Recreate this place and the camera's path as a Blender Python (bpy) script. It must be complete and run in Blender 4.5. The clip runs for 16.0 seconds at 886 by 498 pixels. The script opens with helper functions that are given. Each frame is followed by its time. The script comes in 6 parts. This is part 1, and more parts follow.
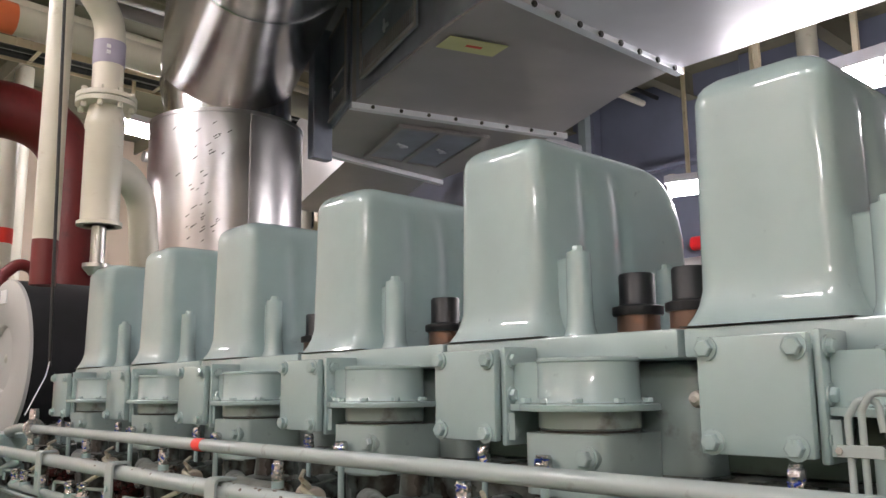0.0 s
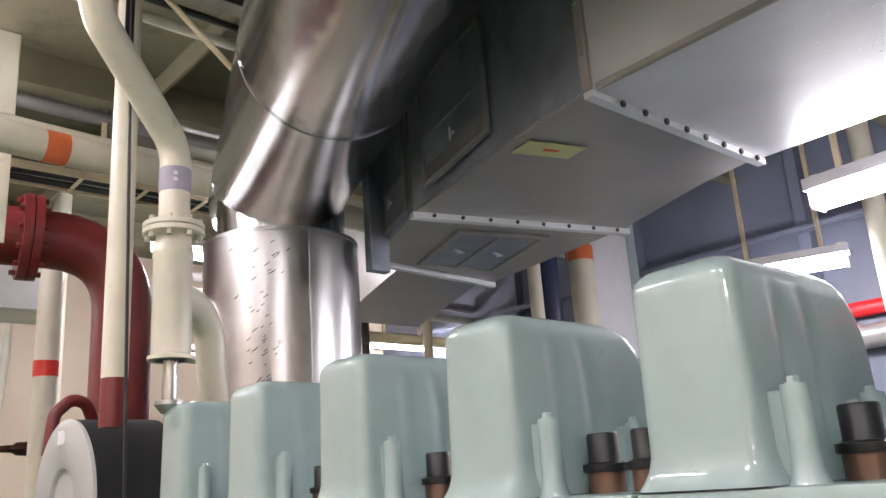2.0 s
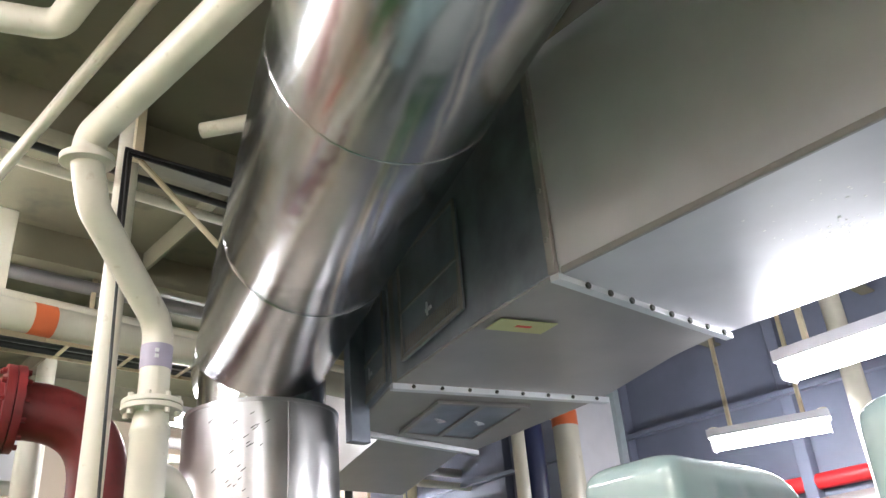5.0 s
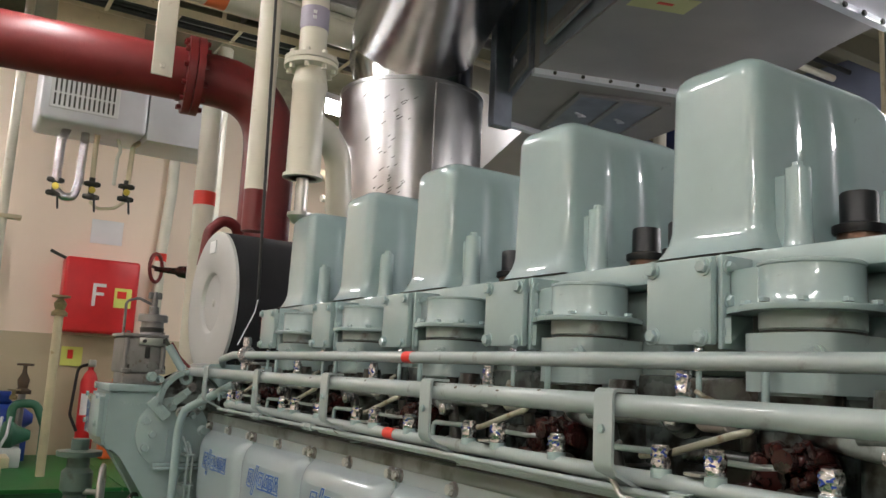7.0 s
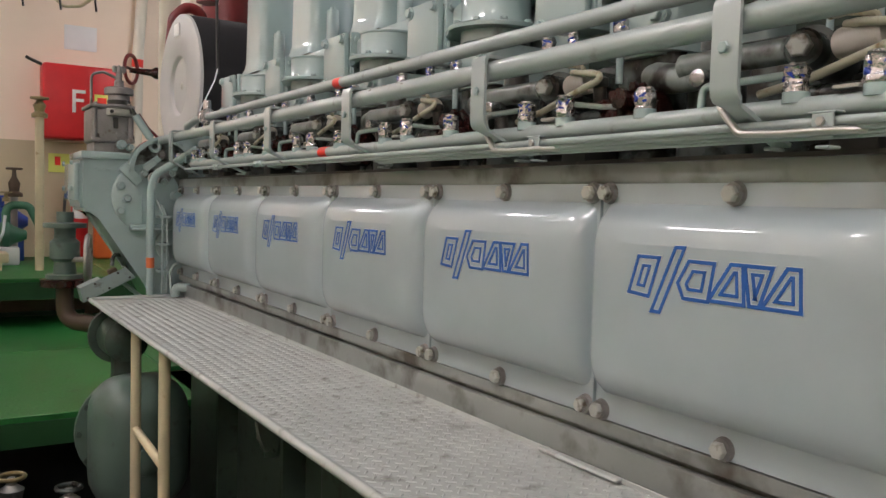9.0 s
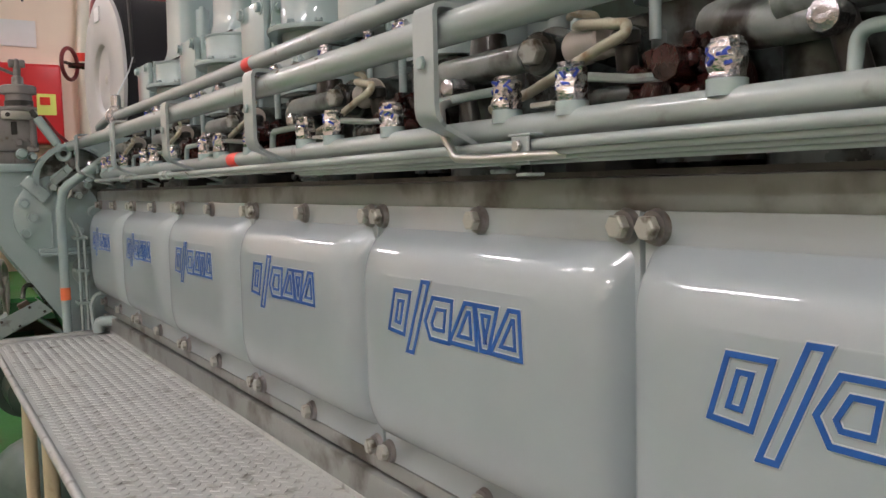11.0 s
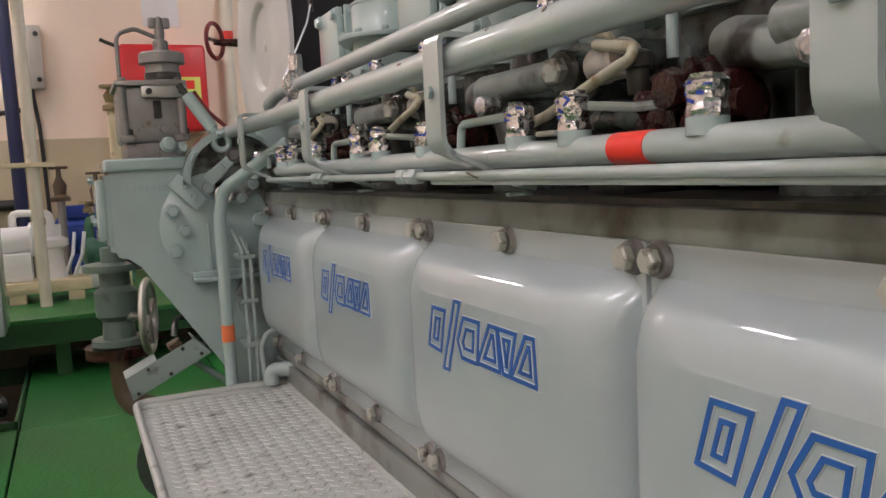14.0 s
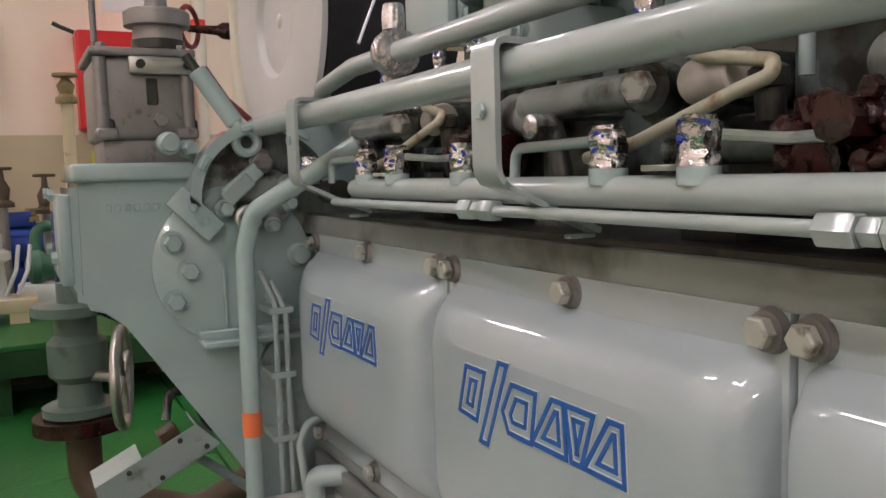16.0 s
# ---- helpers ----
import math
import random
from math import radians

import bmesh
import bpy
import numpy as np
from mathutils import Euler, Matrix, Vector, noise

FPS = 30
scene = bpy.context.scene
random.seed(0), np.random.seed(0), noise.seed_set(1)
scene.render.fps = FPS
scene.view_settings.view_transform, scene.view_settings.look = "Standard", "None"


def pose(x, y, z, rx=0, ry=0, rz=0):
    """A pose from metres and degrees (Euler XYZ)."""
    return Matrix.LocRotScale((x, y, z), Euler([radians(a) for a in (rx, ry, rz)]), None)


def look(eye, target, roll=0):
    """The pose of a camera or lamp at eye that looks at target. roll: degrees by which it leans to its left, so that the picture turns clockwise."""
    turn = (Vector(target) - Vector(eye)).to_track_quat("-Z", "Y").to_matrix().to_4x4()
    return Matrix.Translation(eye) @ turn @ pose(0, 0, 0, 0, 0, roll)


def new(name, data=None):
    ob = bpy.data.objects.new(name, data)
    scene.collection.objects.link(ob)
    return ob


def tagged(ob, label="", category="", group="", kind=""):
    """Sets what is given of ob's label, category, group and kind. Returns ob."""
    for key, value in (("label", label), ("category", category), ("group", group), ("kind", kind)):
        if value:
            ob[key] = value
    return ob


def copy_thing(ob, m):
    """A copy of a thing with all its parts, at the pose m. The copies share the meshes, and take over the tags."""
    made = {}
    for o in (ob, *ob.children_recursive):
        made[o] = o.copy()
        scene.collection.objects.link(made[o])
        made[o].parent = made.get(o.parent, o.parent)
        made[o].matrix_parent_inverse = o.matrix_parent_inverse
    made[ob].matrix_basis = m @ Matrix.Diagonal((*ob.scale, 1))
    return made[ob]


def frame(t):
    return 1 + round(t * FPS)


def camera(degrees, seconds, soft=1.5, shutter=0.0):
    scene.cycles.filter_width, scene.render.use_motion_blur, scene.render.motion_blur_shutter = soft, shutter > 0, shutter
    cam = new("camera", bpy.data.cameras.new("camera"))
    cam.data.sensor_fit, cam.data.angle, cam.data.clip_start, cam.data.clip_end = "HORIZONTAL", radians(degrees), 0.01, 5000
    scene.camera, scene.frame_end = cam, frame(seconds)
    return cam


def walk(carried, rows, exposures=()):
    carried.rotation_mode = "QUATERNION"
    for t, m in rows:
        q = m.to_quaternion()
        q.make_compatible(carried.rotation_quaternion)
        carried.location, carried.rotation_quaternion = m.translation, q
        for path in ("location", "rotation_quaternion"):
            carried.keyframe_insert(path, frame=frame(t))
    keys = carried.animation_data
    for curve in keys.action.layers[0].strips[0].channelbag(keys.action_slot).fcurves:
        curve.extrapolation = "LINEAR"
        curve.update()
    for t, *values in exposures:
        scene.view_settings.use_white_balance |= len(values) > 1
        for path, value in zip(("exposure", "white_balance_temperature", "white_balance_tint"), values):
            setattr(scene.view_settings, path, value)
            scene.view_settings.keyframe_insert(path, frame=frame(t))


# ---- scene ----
cam = camera(56.7, 16.0)
PATH = [
    (0, (-0.898, -0.264, 1.444), (0.431, 1.193, 1.776), -0.6),
    (0.5, (-0.878, -0.198, 1.432), (0.374, 1.327, 1.76), 0.4),
    (1, (-0.91, -0.089, 1.428), (0.314, 1.457, 1.762), 0.5),
    (1.5, (-0.981, 0.029, 1.495), (0.271, 1.532, 1.914), -1.8),
    (2, (-1.015, 0.04, 1.565), (0.267, 1.471, 2.121), -4.0),
    (2.5, (-0.992, 0.005, 1.619), (0.296, 1.358, 2.332), -5.5),
    (3, (-1.003, -0.041, 1.669), (0.262, 1.22, 2.569), -6.5),
    (5.5, (-1.062, -0.095, 1.563), (0.14, 1.232, 2.455), -3.6),
    (6, (-1.083, -0.099, 1.488), (0.076, 1.375, 2.183), -0.4),
    (6.5, (-1.065, -0.158, 1.383), (0.02, 1.446, 1.885), 1.9),
    (7, (-1.023, -0.241, 1.273), (0.008, 1.445, 1.581), 2.9),
    (7.5, (-1.017, -0.311, 1.158), (0.03, 1.386, 1.304), 3.0),
    (8, (-1.028, -0.384, 1.07), (0.044, 1.305, 1.075), 2.2),
    (8.5, (-1.009, -0.446, 1.026), (0.061, 1.242, 0.951), 1.8),
    (9, (-0.944, -0.487, 1.002), (0.117, 1.205, 0.89), 1.6),
    (11.5, (-0.528, 0.127, 1.091), (0.53, 1.815, 0.918), -2.6),
    (12, (-0.503, 0.267, 1.099), (0.466, 2.005, 0.903), -2.9),
    (12.5, (-0.506, 0.45, 1.099), (0.437, 2.203, 0.899), -2.8),
    (13, (-0.526, 0.623, 1.11), (0.417, 2.375, 0.911), -2.6),
    (13.5, (-0.507, 0.776, 1.112), (0.425, 2.534, 0.907), -2.7),
    (14, (-0.482, 0.993, 1.123), (0.332, 2.809, 0.921), -2.9),
    (14.5, (-0.46, 1.191, 1.135), (0.29, 3.034, 0.935), -2.9),
    (15, (-0.438, 1.375, 1.131), (0.363, 3.194, 0.911), -2.5),
    (15.5, (-0.465, 1.605, 1.149), (0.441, 3.376, 0.939), -1.9),
    (16, (-0.486, 1.754, 1.151), (0.432, 3.52, 0.964), -1.6),
]
walk(cam, [(t, look(eye, target, roll)) for t, eye, target, roll in PATH], exposures=[(0, 0.42, 6500, 12), (1, 0.41, 6500, 12), (2, 0.7, 6350, 12), (2.5, 0.8, 6250, 9), (3, 1.03, 6150, 6), (5.5, 1.07, 6150, 6), (6.2, 0.76, 6250, 6), (7, 0.3, 6450, 6), (8, 0.3, 6500, 9), (9, 0.35, 6500, 12), (12, 0.4, 6550, 15.5), (16, 0.43, 6600, 16.5)])

# ---- world and light ----
world = bpy.data.worlds.new("world")
world.use_nodes = True
world.node_tree.nodes["Background"].inputs[0].default_value = (0.75, 0.78, 0.8, 1)
world.node_tree.nodes["Background"].inputs[1].default_value = 0.004
scene.world = world
P = 0.54          # cylinder pitch
HEADS = 6


# ---- materials ----
def mat(name, colour, rough=0.5, metal=0.0, vary=0.12, grain=60.0, bump=0.06, stain=None, stain_at=0.62, stain_scale=5.0, coat=0.0, random_tint=0.0, coat_rough=0.12, relief=0.004, detail=4):
    """A painted, metal or plastic surface with fine grain and large stains."""
    m = bpy.data.materials.new(name)
    m.use_nodes = True
    nt = m.node_tree
    n, l = nt.nodes, nt.links
    b = n["Principled BSDF"]
    b.inputs["Metallic"].default_value = metal
    b.inputs["Coat Weight"].default_value = coat
    b.inputs["Coat Roughness"].default_value = coat_rough
    co = n.new("ShaderNodeTexCoord")
    big = n.new("ShaderNodeTexNoise")
    big.inputs["Scale"].default_value, big.inputs["Detail"].default_value = stain_scale, 6
    fine = n.new("ShaderNodeTexNoise")
    fine.inputs["Scale"].default_value, fine.inputs["Detail"].default_value = grain, detail
    l.new(co.outputs["Object"], big.inputs["Vector"])
    l.new(co.outputs["Object"], fine.inputs["Vector"])
    ramp = n.new("ShaderNodeValToRGB")
    lo = [max(c * (1 - vary), 0) for c in colour]
    hi = [min(c * (1 + vary), 1) for c in colour]
    ramp.color_ramp.elements[0].color, ramp.color_ramp.elements[1].color = (*lo, 1), (*hi, 1)
    ramp.color_ramp.elements[0].position, ramp.color_ramp.elements[1].position = 0.3, 0.7
    l.new(big.outputs["Fac"], ramp.inputs["Fac"])
    out = ramp.outputs["Color"]
    if stain:
        mask = n.new("ShaderNodeValToRGB")
        mask.color_ramp.elements[0].position, mask.color_ramp.elements[1].position = stain_at - 0.04, stain_at + 0.12
        spot = n.new("ShaderNodeTexNoise")
        spot.inputs["Scale"].default_value, spot.inputs["Detail"].default_value = stain_scale * 3.3, 8
        l.new(co.outputs["Object"], spot.inputs["Vector"])
        l.new(spot.outputs["Fac"], mask.inputs["Fac"])
        mix = n.new("ShaderNodeMix")
        mix.data_type = "RGBA"
        l.new(mask.outputs["Color"], mix.inputs["Factor"])
        l.new(out, mix.inputs[6])
        mix.inputs[7].default_value = (*stain, 1)
        out = mix.outputs[2]
    if random_tint:
        info, hsv = n.new("ShaderNodeObjectInfo"), n.new("ShaderNodeHueSaturation")
        mr = n.new("ShaderNodeMapRange")
        mr.inputs["To Min"].default_value, mr.inputs["To Max"].default_value = 1 - random_tint, 1 + random_tint
        l.new(info.outputs["Random"], mr.inputs["Value"])
        l.new(mr.outputs["Result"], hsv.inputs["Value"])
        l.new(out, hsv.inputs["Color"])
        out = hsv.outputs["Color"]
    l.new(out, b.inputs["Base Color"])
    rr = n.new("ShaderNodeMapRange")
    rr.inputs["To Min"].default_value, rr.inputs["To Max"].default_value = max(rough - 0.07, 0.03), min(rough + 0.1, 1)
    l.new(big.outputs["Fac"], rr.inputs["Value"])
    l.new(rr.outputs["Result"], b.inputs["Roughness"])
    if bump:
        bp = n.new("ShaderNodeBump")
        bp.inputs["Strength"].default_value, bp.inputs["Distance"].default_value = bump, relief
        l.new(fine.outputs["Fac"], bp.inputs["Height"])
        l.new(bp.outputs["Normal"], b.inputs["Normal"])
    return m


def glow(name, colour, strength):
    m = bpy.data.materials.new(name)
    m.use_nodes = True
    b = m.node_tree.nodes["Principled BSDF"]
    b.inputs["Base Color"].default_value = (0.9, 0.9, 0.9, 1)
    b.inputs["Emission Color"].default_value = (*colour, 1)
    b.inputs["Emission Strength"].default_value = strength
    return m


PAINT = mat("engine_paint", (0.318, 0.42, 0.42), 0.38, vary=0.06, grain=170, bump=0.035, coat=1.0, coat_rough=0.05, stain=(0.13, 0.15, 0.14), stain_at=0.735, stain_scale=9)
PAINT_WORN = mat("engine_paint_worn", (0.3, 0.38, 0.37), 0.4, vary=0.1, grain=110, bump=0.07, stain=(0.12, 0.125, 0.11), stain_at=0.63, stain_scale=6, coat=0.5)
DOOR_PAINT = mat("door_paint", (0.338, 0.4, 0.42), 0.4, vary=0.07, grain=150, bump=0.035, coat=0.8, coat_rough=0.07)
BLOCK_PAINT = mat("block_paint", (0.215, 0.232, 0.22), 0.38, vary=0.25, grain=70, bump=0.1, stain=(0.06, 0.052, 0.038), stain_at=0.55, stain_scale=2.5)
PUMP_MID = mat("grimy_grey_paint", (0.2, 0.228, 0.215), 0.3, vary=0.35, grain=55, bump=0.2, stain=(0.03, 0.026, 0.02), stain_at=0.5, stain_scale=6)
DIRTY = mat("oily_dark_metal", (0.045, 0.045, 0.04), 0.35, metal=0.4, vary=0.5, grain=50, bump=0.25, stain=(0.12, 0.11, 0.09), stain_at=0.6)
# Dark bed paint, also used as painted shade on the head deck.
BED_AND_SHADE = mat("bed_paint_and_shade", (0.05, 0.078, 0.06), 0.4, vary=0.3, grain=40, bump=0.15, stain=(0.03, 0.03, 0.025), stain_at=0.6)
RUST = mat("rusty_brown_pipe", (0.075, 0.05, 0.03), 0.5, vary=0.3, grain=50, bump=0.2)
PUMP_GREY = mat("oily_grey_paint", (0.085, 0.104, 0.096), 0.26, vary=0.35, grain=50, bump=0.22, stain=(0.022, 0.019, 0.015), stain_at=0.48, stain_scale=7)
MAROON = mat("oily_maroon", (0.036, 0.0095, 0.008), 0.12, vary=0.5, grain=75, bump=0.75, stain=(0.012, 0.008, 0.007), stain_at=0.55, stain_scale=12)
CASTING = mat("grey_green_casting", (0.1, 0.15, 0.128), 0.36, vary=0.16, grain=60, bump=0.14, stain=(0.05, 0.06, 0.05), stain_at=0.66, stain_scale=5)
TAN = mat("yellowed_tube_paint", (0.4, 0.385, 0.29), 0.36, vary=0.14, grain=80, bump=0.1, stain=(0.2, 0.12, 0.05), stain_at=0.6, stain_scale=12)
RAIL = mat("rail_pipe_paint", (0.345, 0.405, 0.402), 0.36, vary=0.08, grain=150, bump=0.06, coat=0.7, stain=(0.16, 0.15, 0.12), stain_at=0.7, stain_scale=8)
STEEL = mat("bare_steel", (0.5, 0.5, 0.47), 0.35, metal=0.85, vary=0.15, grain=80, bump=0.08, stain=(0.25, 0.2, 0.13), stain_at=0.66)
BOLT = mat("painted_bolt", (0.4, 0.41, 0.37), 0.4, metal=0.2, vary=0.15, grain=60, bump=0.08, stain=(0.1, 0.08, 0.055), stain_at=0.55, stain_scale=16)
FOIL = mat("aluminium_foil", (0.62, 0.6, 0.62), 0.2, metal=1.0, vary=0.12, grain=120, bump=0.9, stain=(0.45, 0.33, 0.22), stain_at=0.68, stain_scale=20)
FOIL_PRINT = mat("foil_blue_print", (0.03, 0.07, 0.4), 0.35, metal=0.3)
INK = mat("faded_ink", (0.13, 0.16, 0.155), 0.5, vary=0.3)
STAINLESS = mat("stainless_sheet", (0.53, 0.54, 0.545), 0.17, metal=1.0, vary=0.1, grain=4.0, bump=0.8, relief=0.0055, detail=2, stain_scale=3.5)
STACK_STEEL = mat("stainless_trunk", (0.48, 0.475, 0.475), 0.29, metal=1.0, vary=0.1, grain=9, bump=0.18, stain_scale=5)
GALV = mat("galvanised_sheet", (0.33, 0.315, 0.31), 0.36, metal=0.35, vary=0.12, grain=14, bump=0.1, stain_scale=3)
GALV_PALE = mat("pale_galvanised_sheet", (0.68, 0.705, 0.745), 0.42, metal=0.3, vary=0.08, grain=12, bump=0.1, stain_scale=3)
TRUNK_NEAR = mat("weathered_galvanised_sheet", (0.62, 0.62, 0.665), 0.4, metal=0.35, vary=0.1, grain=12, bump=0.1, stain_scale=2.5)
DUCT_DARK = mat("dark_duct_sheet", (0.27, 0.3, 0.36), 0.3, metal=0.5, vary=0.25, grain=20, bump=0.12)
RED_PAINT = mat("red_oxide_paint", (0.155, 0.016, 0.017), 0.4, vary=0.14, grain=60, bump=0.1, stain=(0.11, 0.015, 0.015), stain_at=0.62)
RED_BRIGHT = mat("bright_red_paint", (0.62, 0.02, 0.025), 0.35, vary=0.1, grain=80, bump=0.04)
RED_TAPE = mat("red_tape", (0.72, 0.035, 0.02), 0.35, vary=0.08)
ORANGE = mat("orange_tape", (0.72, 0.17, 0.06), 0.45, vary=0.1)
PURPLE = mat("lilac_tape", (0.36, 0.33, 0.42), 0.45, vary=0.1)
CREAM = mat("cream_pipe_paint", (0.68, 0.645, 0.54), 0.35, vary=0.07, grain=70, bump=0.06, stain=(0.45, 0.38, 0.26), stain_at=0.7, coat=0.2)
CREAM_OLD = mat("yellowed_cream_paint", (0.62, 0.54, 0.36), 0.45, vary=0.12, grain=70, bump=0.08, stain=(0.33, 0.22, 0.1), stain_at=0.68)
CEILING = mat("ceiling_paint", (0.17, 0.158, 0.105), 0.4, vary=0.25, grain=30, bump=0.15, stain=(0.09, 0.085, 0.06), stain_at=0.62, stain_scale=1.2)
WALL = mat("wall_paint", (0.9, 0.745, 0.61), 0.5, vary=0.05, grain=40, bump=0.06, stain_scale=1.1)
DADO = mat("lower_wall_paint", (0.56, 0.47, 0.32), 0.5, vary=0.08, grain=40, bump=0.06, stain_scale=1.3)
BLUE_WALL = mat("blue_grey_wall", (0.15, 0.165, 0.23), 0.45, vary=0.2, grain=30, bump=0.08, stain_scale=1.5)
GREEN = mat("green_deck_paint", (0.015, 0.15, 0.03), 0.4, vary=0.2, grain=48, bump=0.9, stain=(0.015, 0.1, 0.02), stain_at=0.64, stain_scale=2.2)
GREEN_DARK = mat("dark_green_steel", (0.012, 0.07, 0.02), 0.5, vary=0.25, grain=50, bump=0.2)
PIT = mat("bilge_steel", (0.02, 0.022, 0.02), 0.55, vary=0.4, grain=20, bump=0.3)
PLATE = mat("grey_chequer_plate", (0.445, 0.47, 0.455), 0.38, metal=0.1, vary=0.12, grain=60, bump=0.12, stain=(0.14, 0.13, 0.11), stain_at=0.62, stain_scale=6)
BLACK = mat("black_rubber", (0.012, 0.012, 0.013), 0.45, vary=0.2, grain=60, bump=0.1)
FELT = mat("black_filter_felt", (0.012, 0.012, 0.014), 0.95, vary=0.3, grain=160, bump=0.5)
COPPER = mat("tarnished_copper", (0.2, 0.125, 0.092), 0.42, metal=0.6, vary=0.2, grain=60, bump=0.1, stain=(0.2, 0.1, 0.06), stain_at=0.6)
GREY_DISC = mat("light_grey_paint", (0.46, 0.46, 0.455), 0.45, vary=0.05, grain=70, bump=0.05)
WHITE = mat("white_plastic", (0.78, 0.78, 0.78), 0.4, vary=0.04, grain=50, bump=0.03)
AC_GREY = mat("lilac_white_enamel", (0.66, 0.66, 0.7), 0.3, vary=0.05, grain=50, bump=0.03)
YELLOW = mat("yellow_label", (0.55, 0.56, 0.26), 0.45, vary=0.06)
SIGN_YELLOW = mat("sign_yellow", (0.7, 0.74, 0.17), 0.45, vary=0.05)
KNOB = mat("yellow_knob", (0.6, 0.45, 0.05), 0.4, vary=0.1)
BRASS = mat("ochre_brass", (0.3, 0.25, 0.13), 0.42, metal=0.5, vary=0.2, stain=(0.2, 0.12, 0.05), stain_at=0.6, stain_scale=14)
NAVY = mat("navy_pipe_paint", (0.012, 0.02, 0.075), 0.4, vary=0.2)
GOV = mat("grey_cast_metal", (0.25, 0.24, 0.235), 0.45, metal=0.55, vary=0.18, grain=90, bump=0.12, stain=(0.14, 0.11, 0.08), stain_at=0.64, stain_scale=12)
BLUE_MOTOR = mat("blue_machine_paint", (0.02, 0.06, 0.33), 0.38, vary=0.15)
EMBLEM_PALE = mat("emblem_pale_edge", (0.52, 0.56, 0.58), 0.4, vary=0.05)
LOGO_BLUE = mat("emblem_blue", (0.017, 0.1, 0.36), 0.4, vary=0.05)
GOV_PAINT = mat("beige_grey_enamel", (0.5, 0.465, 0.42), 0.42, vary=0.08, grain=60, bump=0.05)
CABLE = mat("black_cable", (0.02, 0.02, 0.02), 0.5, vary=0.2)
GREEN_PIPE = mat("green_pipe_paint", (0.05, 0.16, 0.1), 0.4, vary=0.15)
ORANGE_SUIT = mat("orange_vinyl", (0.75, 0.14, 0.03), 0.5, vary=0.1)
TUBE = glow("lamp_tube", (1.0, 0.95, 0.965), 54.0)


# ---- mesh helpers ----
def ring_of(c, u, v, r, seg):
    return [c + u * (r * math.cos(2 * math.pi * i / seg)) + v * (r * math.sin(2 * math.pi * i / seg)) for i in range(seg)]


def frame_of(d):
    d = d.normalized()
    a = Vector((0, 0, 1)) if abs(d.z) < 0.9 else Vector((1, 0, 0))
    u = d.cross(a).normalized()
    return u, u.cross(d).normalized() * -1


def loft(bm, rings, caps=True):
    """Skins a list of equal rings of places."""
    vs = [[bm.verts.new(p) for p in r] for r in rings]
    n = len(vs[0])
    for a, b in zip(vs, vs[1:]):
        for i in range(n):
            bm.faces.new((a[i], a[(i + 1) % n], b[(i + 1) % n], b[i]))
    if caps:
        bm.faces.new(vs[0][::-1])
        bm.faces.new(vs[-1])
    return bm


def cyl(bm, p, q, r, r2=None, seg=20, bev=0.0):
    p, q = Vector(p), Vector(q)
    d = (q - p).normalized()
    u, v = frame_of(d)
    r2 = r if r2 is None else r2
    if bev:
        rings = [ring_of(p, u, v, r - bev, seg), ring_of(p + d * bev, u, v, r, seg), ring_of(q - d * bev, u, v, r2, seg), ring_of(q, u, v, r2 - bev, seg)]
    else:
        rings = [ring_of(p, u, v, r, seg), ring_of(q, u, v, r2, seg)]
    return loft(bm, rings)


def lathe(bm, c, axis, profile, seg=28):
    """profile: pairs of radius and distance along the axis."""
    c, d = Vector(c), Vector(axis).normalized()
    u, v = frame_of(d)
    return loft(bm, [ring_of(c + d * h, u, v, max(r, 0.0005), seg) for r, h in profile])


def tube(bm, pts, r, bend=0.0, seg=14, steps=7):
    """A pipe along a line of places, with bends of that radius."""
    pts = [Vector(p) for p in pts]
    path = [pts[0]]
    for a, b, c in zip(pts, pts[1:], pts[2:]):
        d1, d2 = (b - a).normalized(), (c - b).normalized()
        ang = d1.angle(d2)
        if bend <= 0 or ang < 0.02:
            path.append(b)
            continue
        cut = min(bend * math.tan(ang / 2), (b - a).length * 0.49, (c - b).length * 0.49)
        s, e = b - d1 * cut, b + d2 * cut
        for i in range(steps + 1):
            t = i / steps
            path.append(s * (1 - t) ** 2 + b * (2 * t * (1 - t)) + e * t * t)
    path.append(pts[-1])
    u, v = frame_of(path[1] - path[0])
    rings = []
    for i, p in enumerate(path):
        d = (path[min(i + 1, len(path) - 1)] - path[max(i - 1, 0)]).normalized()
        u = (u - d * u.dot(d)).normalized()
        v = d.cross(u)
        rings.append(ring_of(p, u, v, r, seg))
    return loft(bm, rings)


def box(bm, lo, hi, bev=0.0, seg=2, turn=None):
    lo, hi = Vector(lo), Vector(hi)
    made = bmesh.ops.create_cube(bm, size=1.0)["verts"]
    c, s = (lo + hi) / 2, hi - lo
    bmesh.ops.scale(bm, vec=s, verts=made)
    if bev:
        edges = list({e for v in made for e in v.link_edges})
        made = bmesh.ops.bevel(bm, geom=edges, offset=bev, segments=seg, profile=0.5, affect="EDGES")["verts"]
        made = list({v for v in made})
    if turn:
        bmesh.ops.rotate(bm, cent=(0, 0, 0), matrix=Euler([radians(a) for a in turn]).to_matrix(), verts=made)
    bmesh.ops.translate(bm, vec=c, verts=made)
    return bm


def hexbolt(bm, p, axis, r=0.014, h=0.012, washer=True):
    p, d = Vector(p), Vector(axis).normalized()
    if washer:
        cyl(bm, p, p + d * 0.003, r * 1.35, seg=16)
    lathe(bm, p, d, [(r, 0.002), (r, h * 0.85), (r * 0.85, h)], seg=6)
    return bm


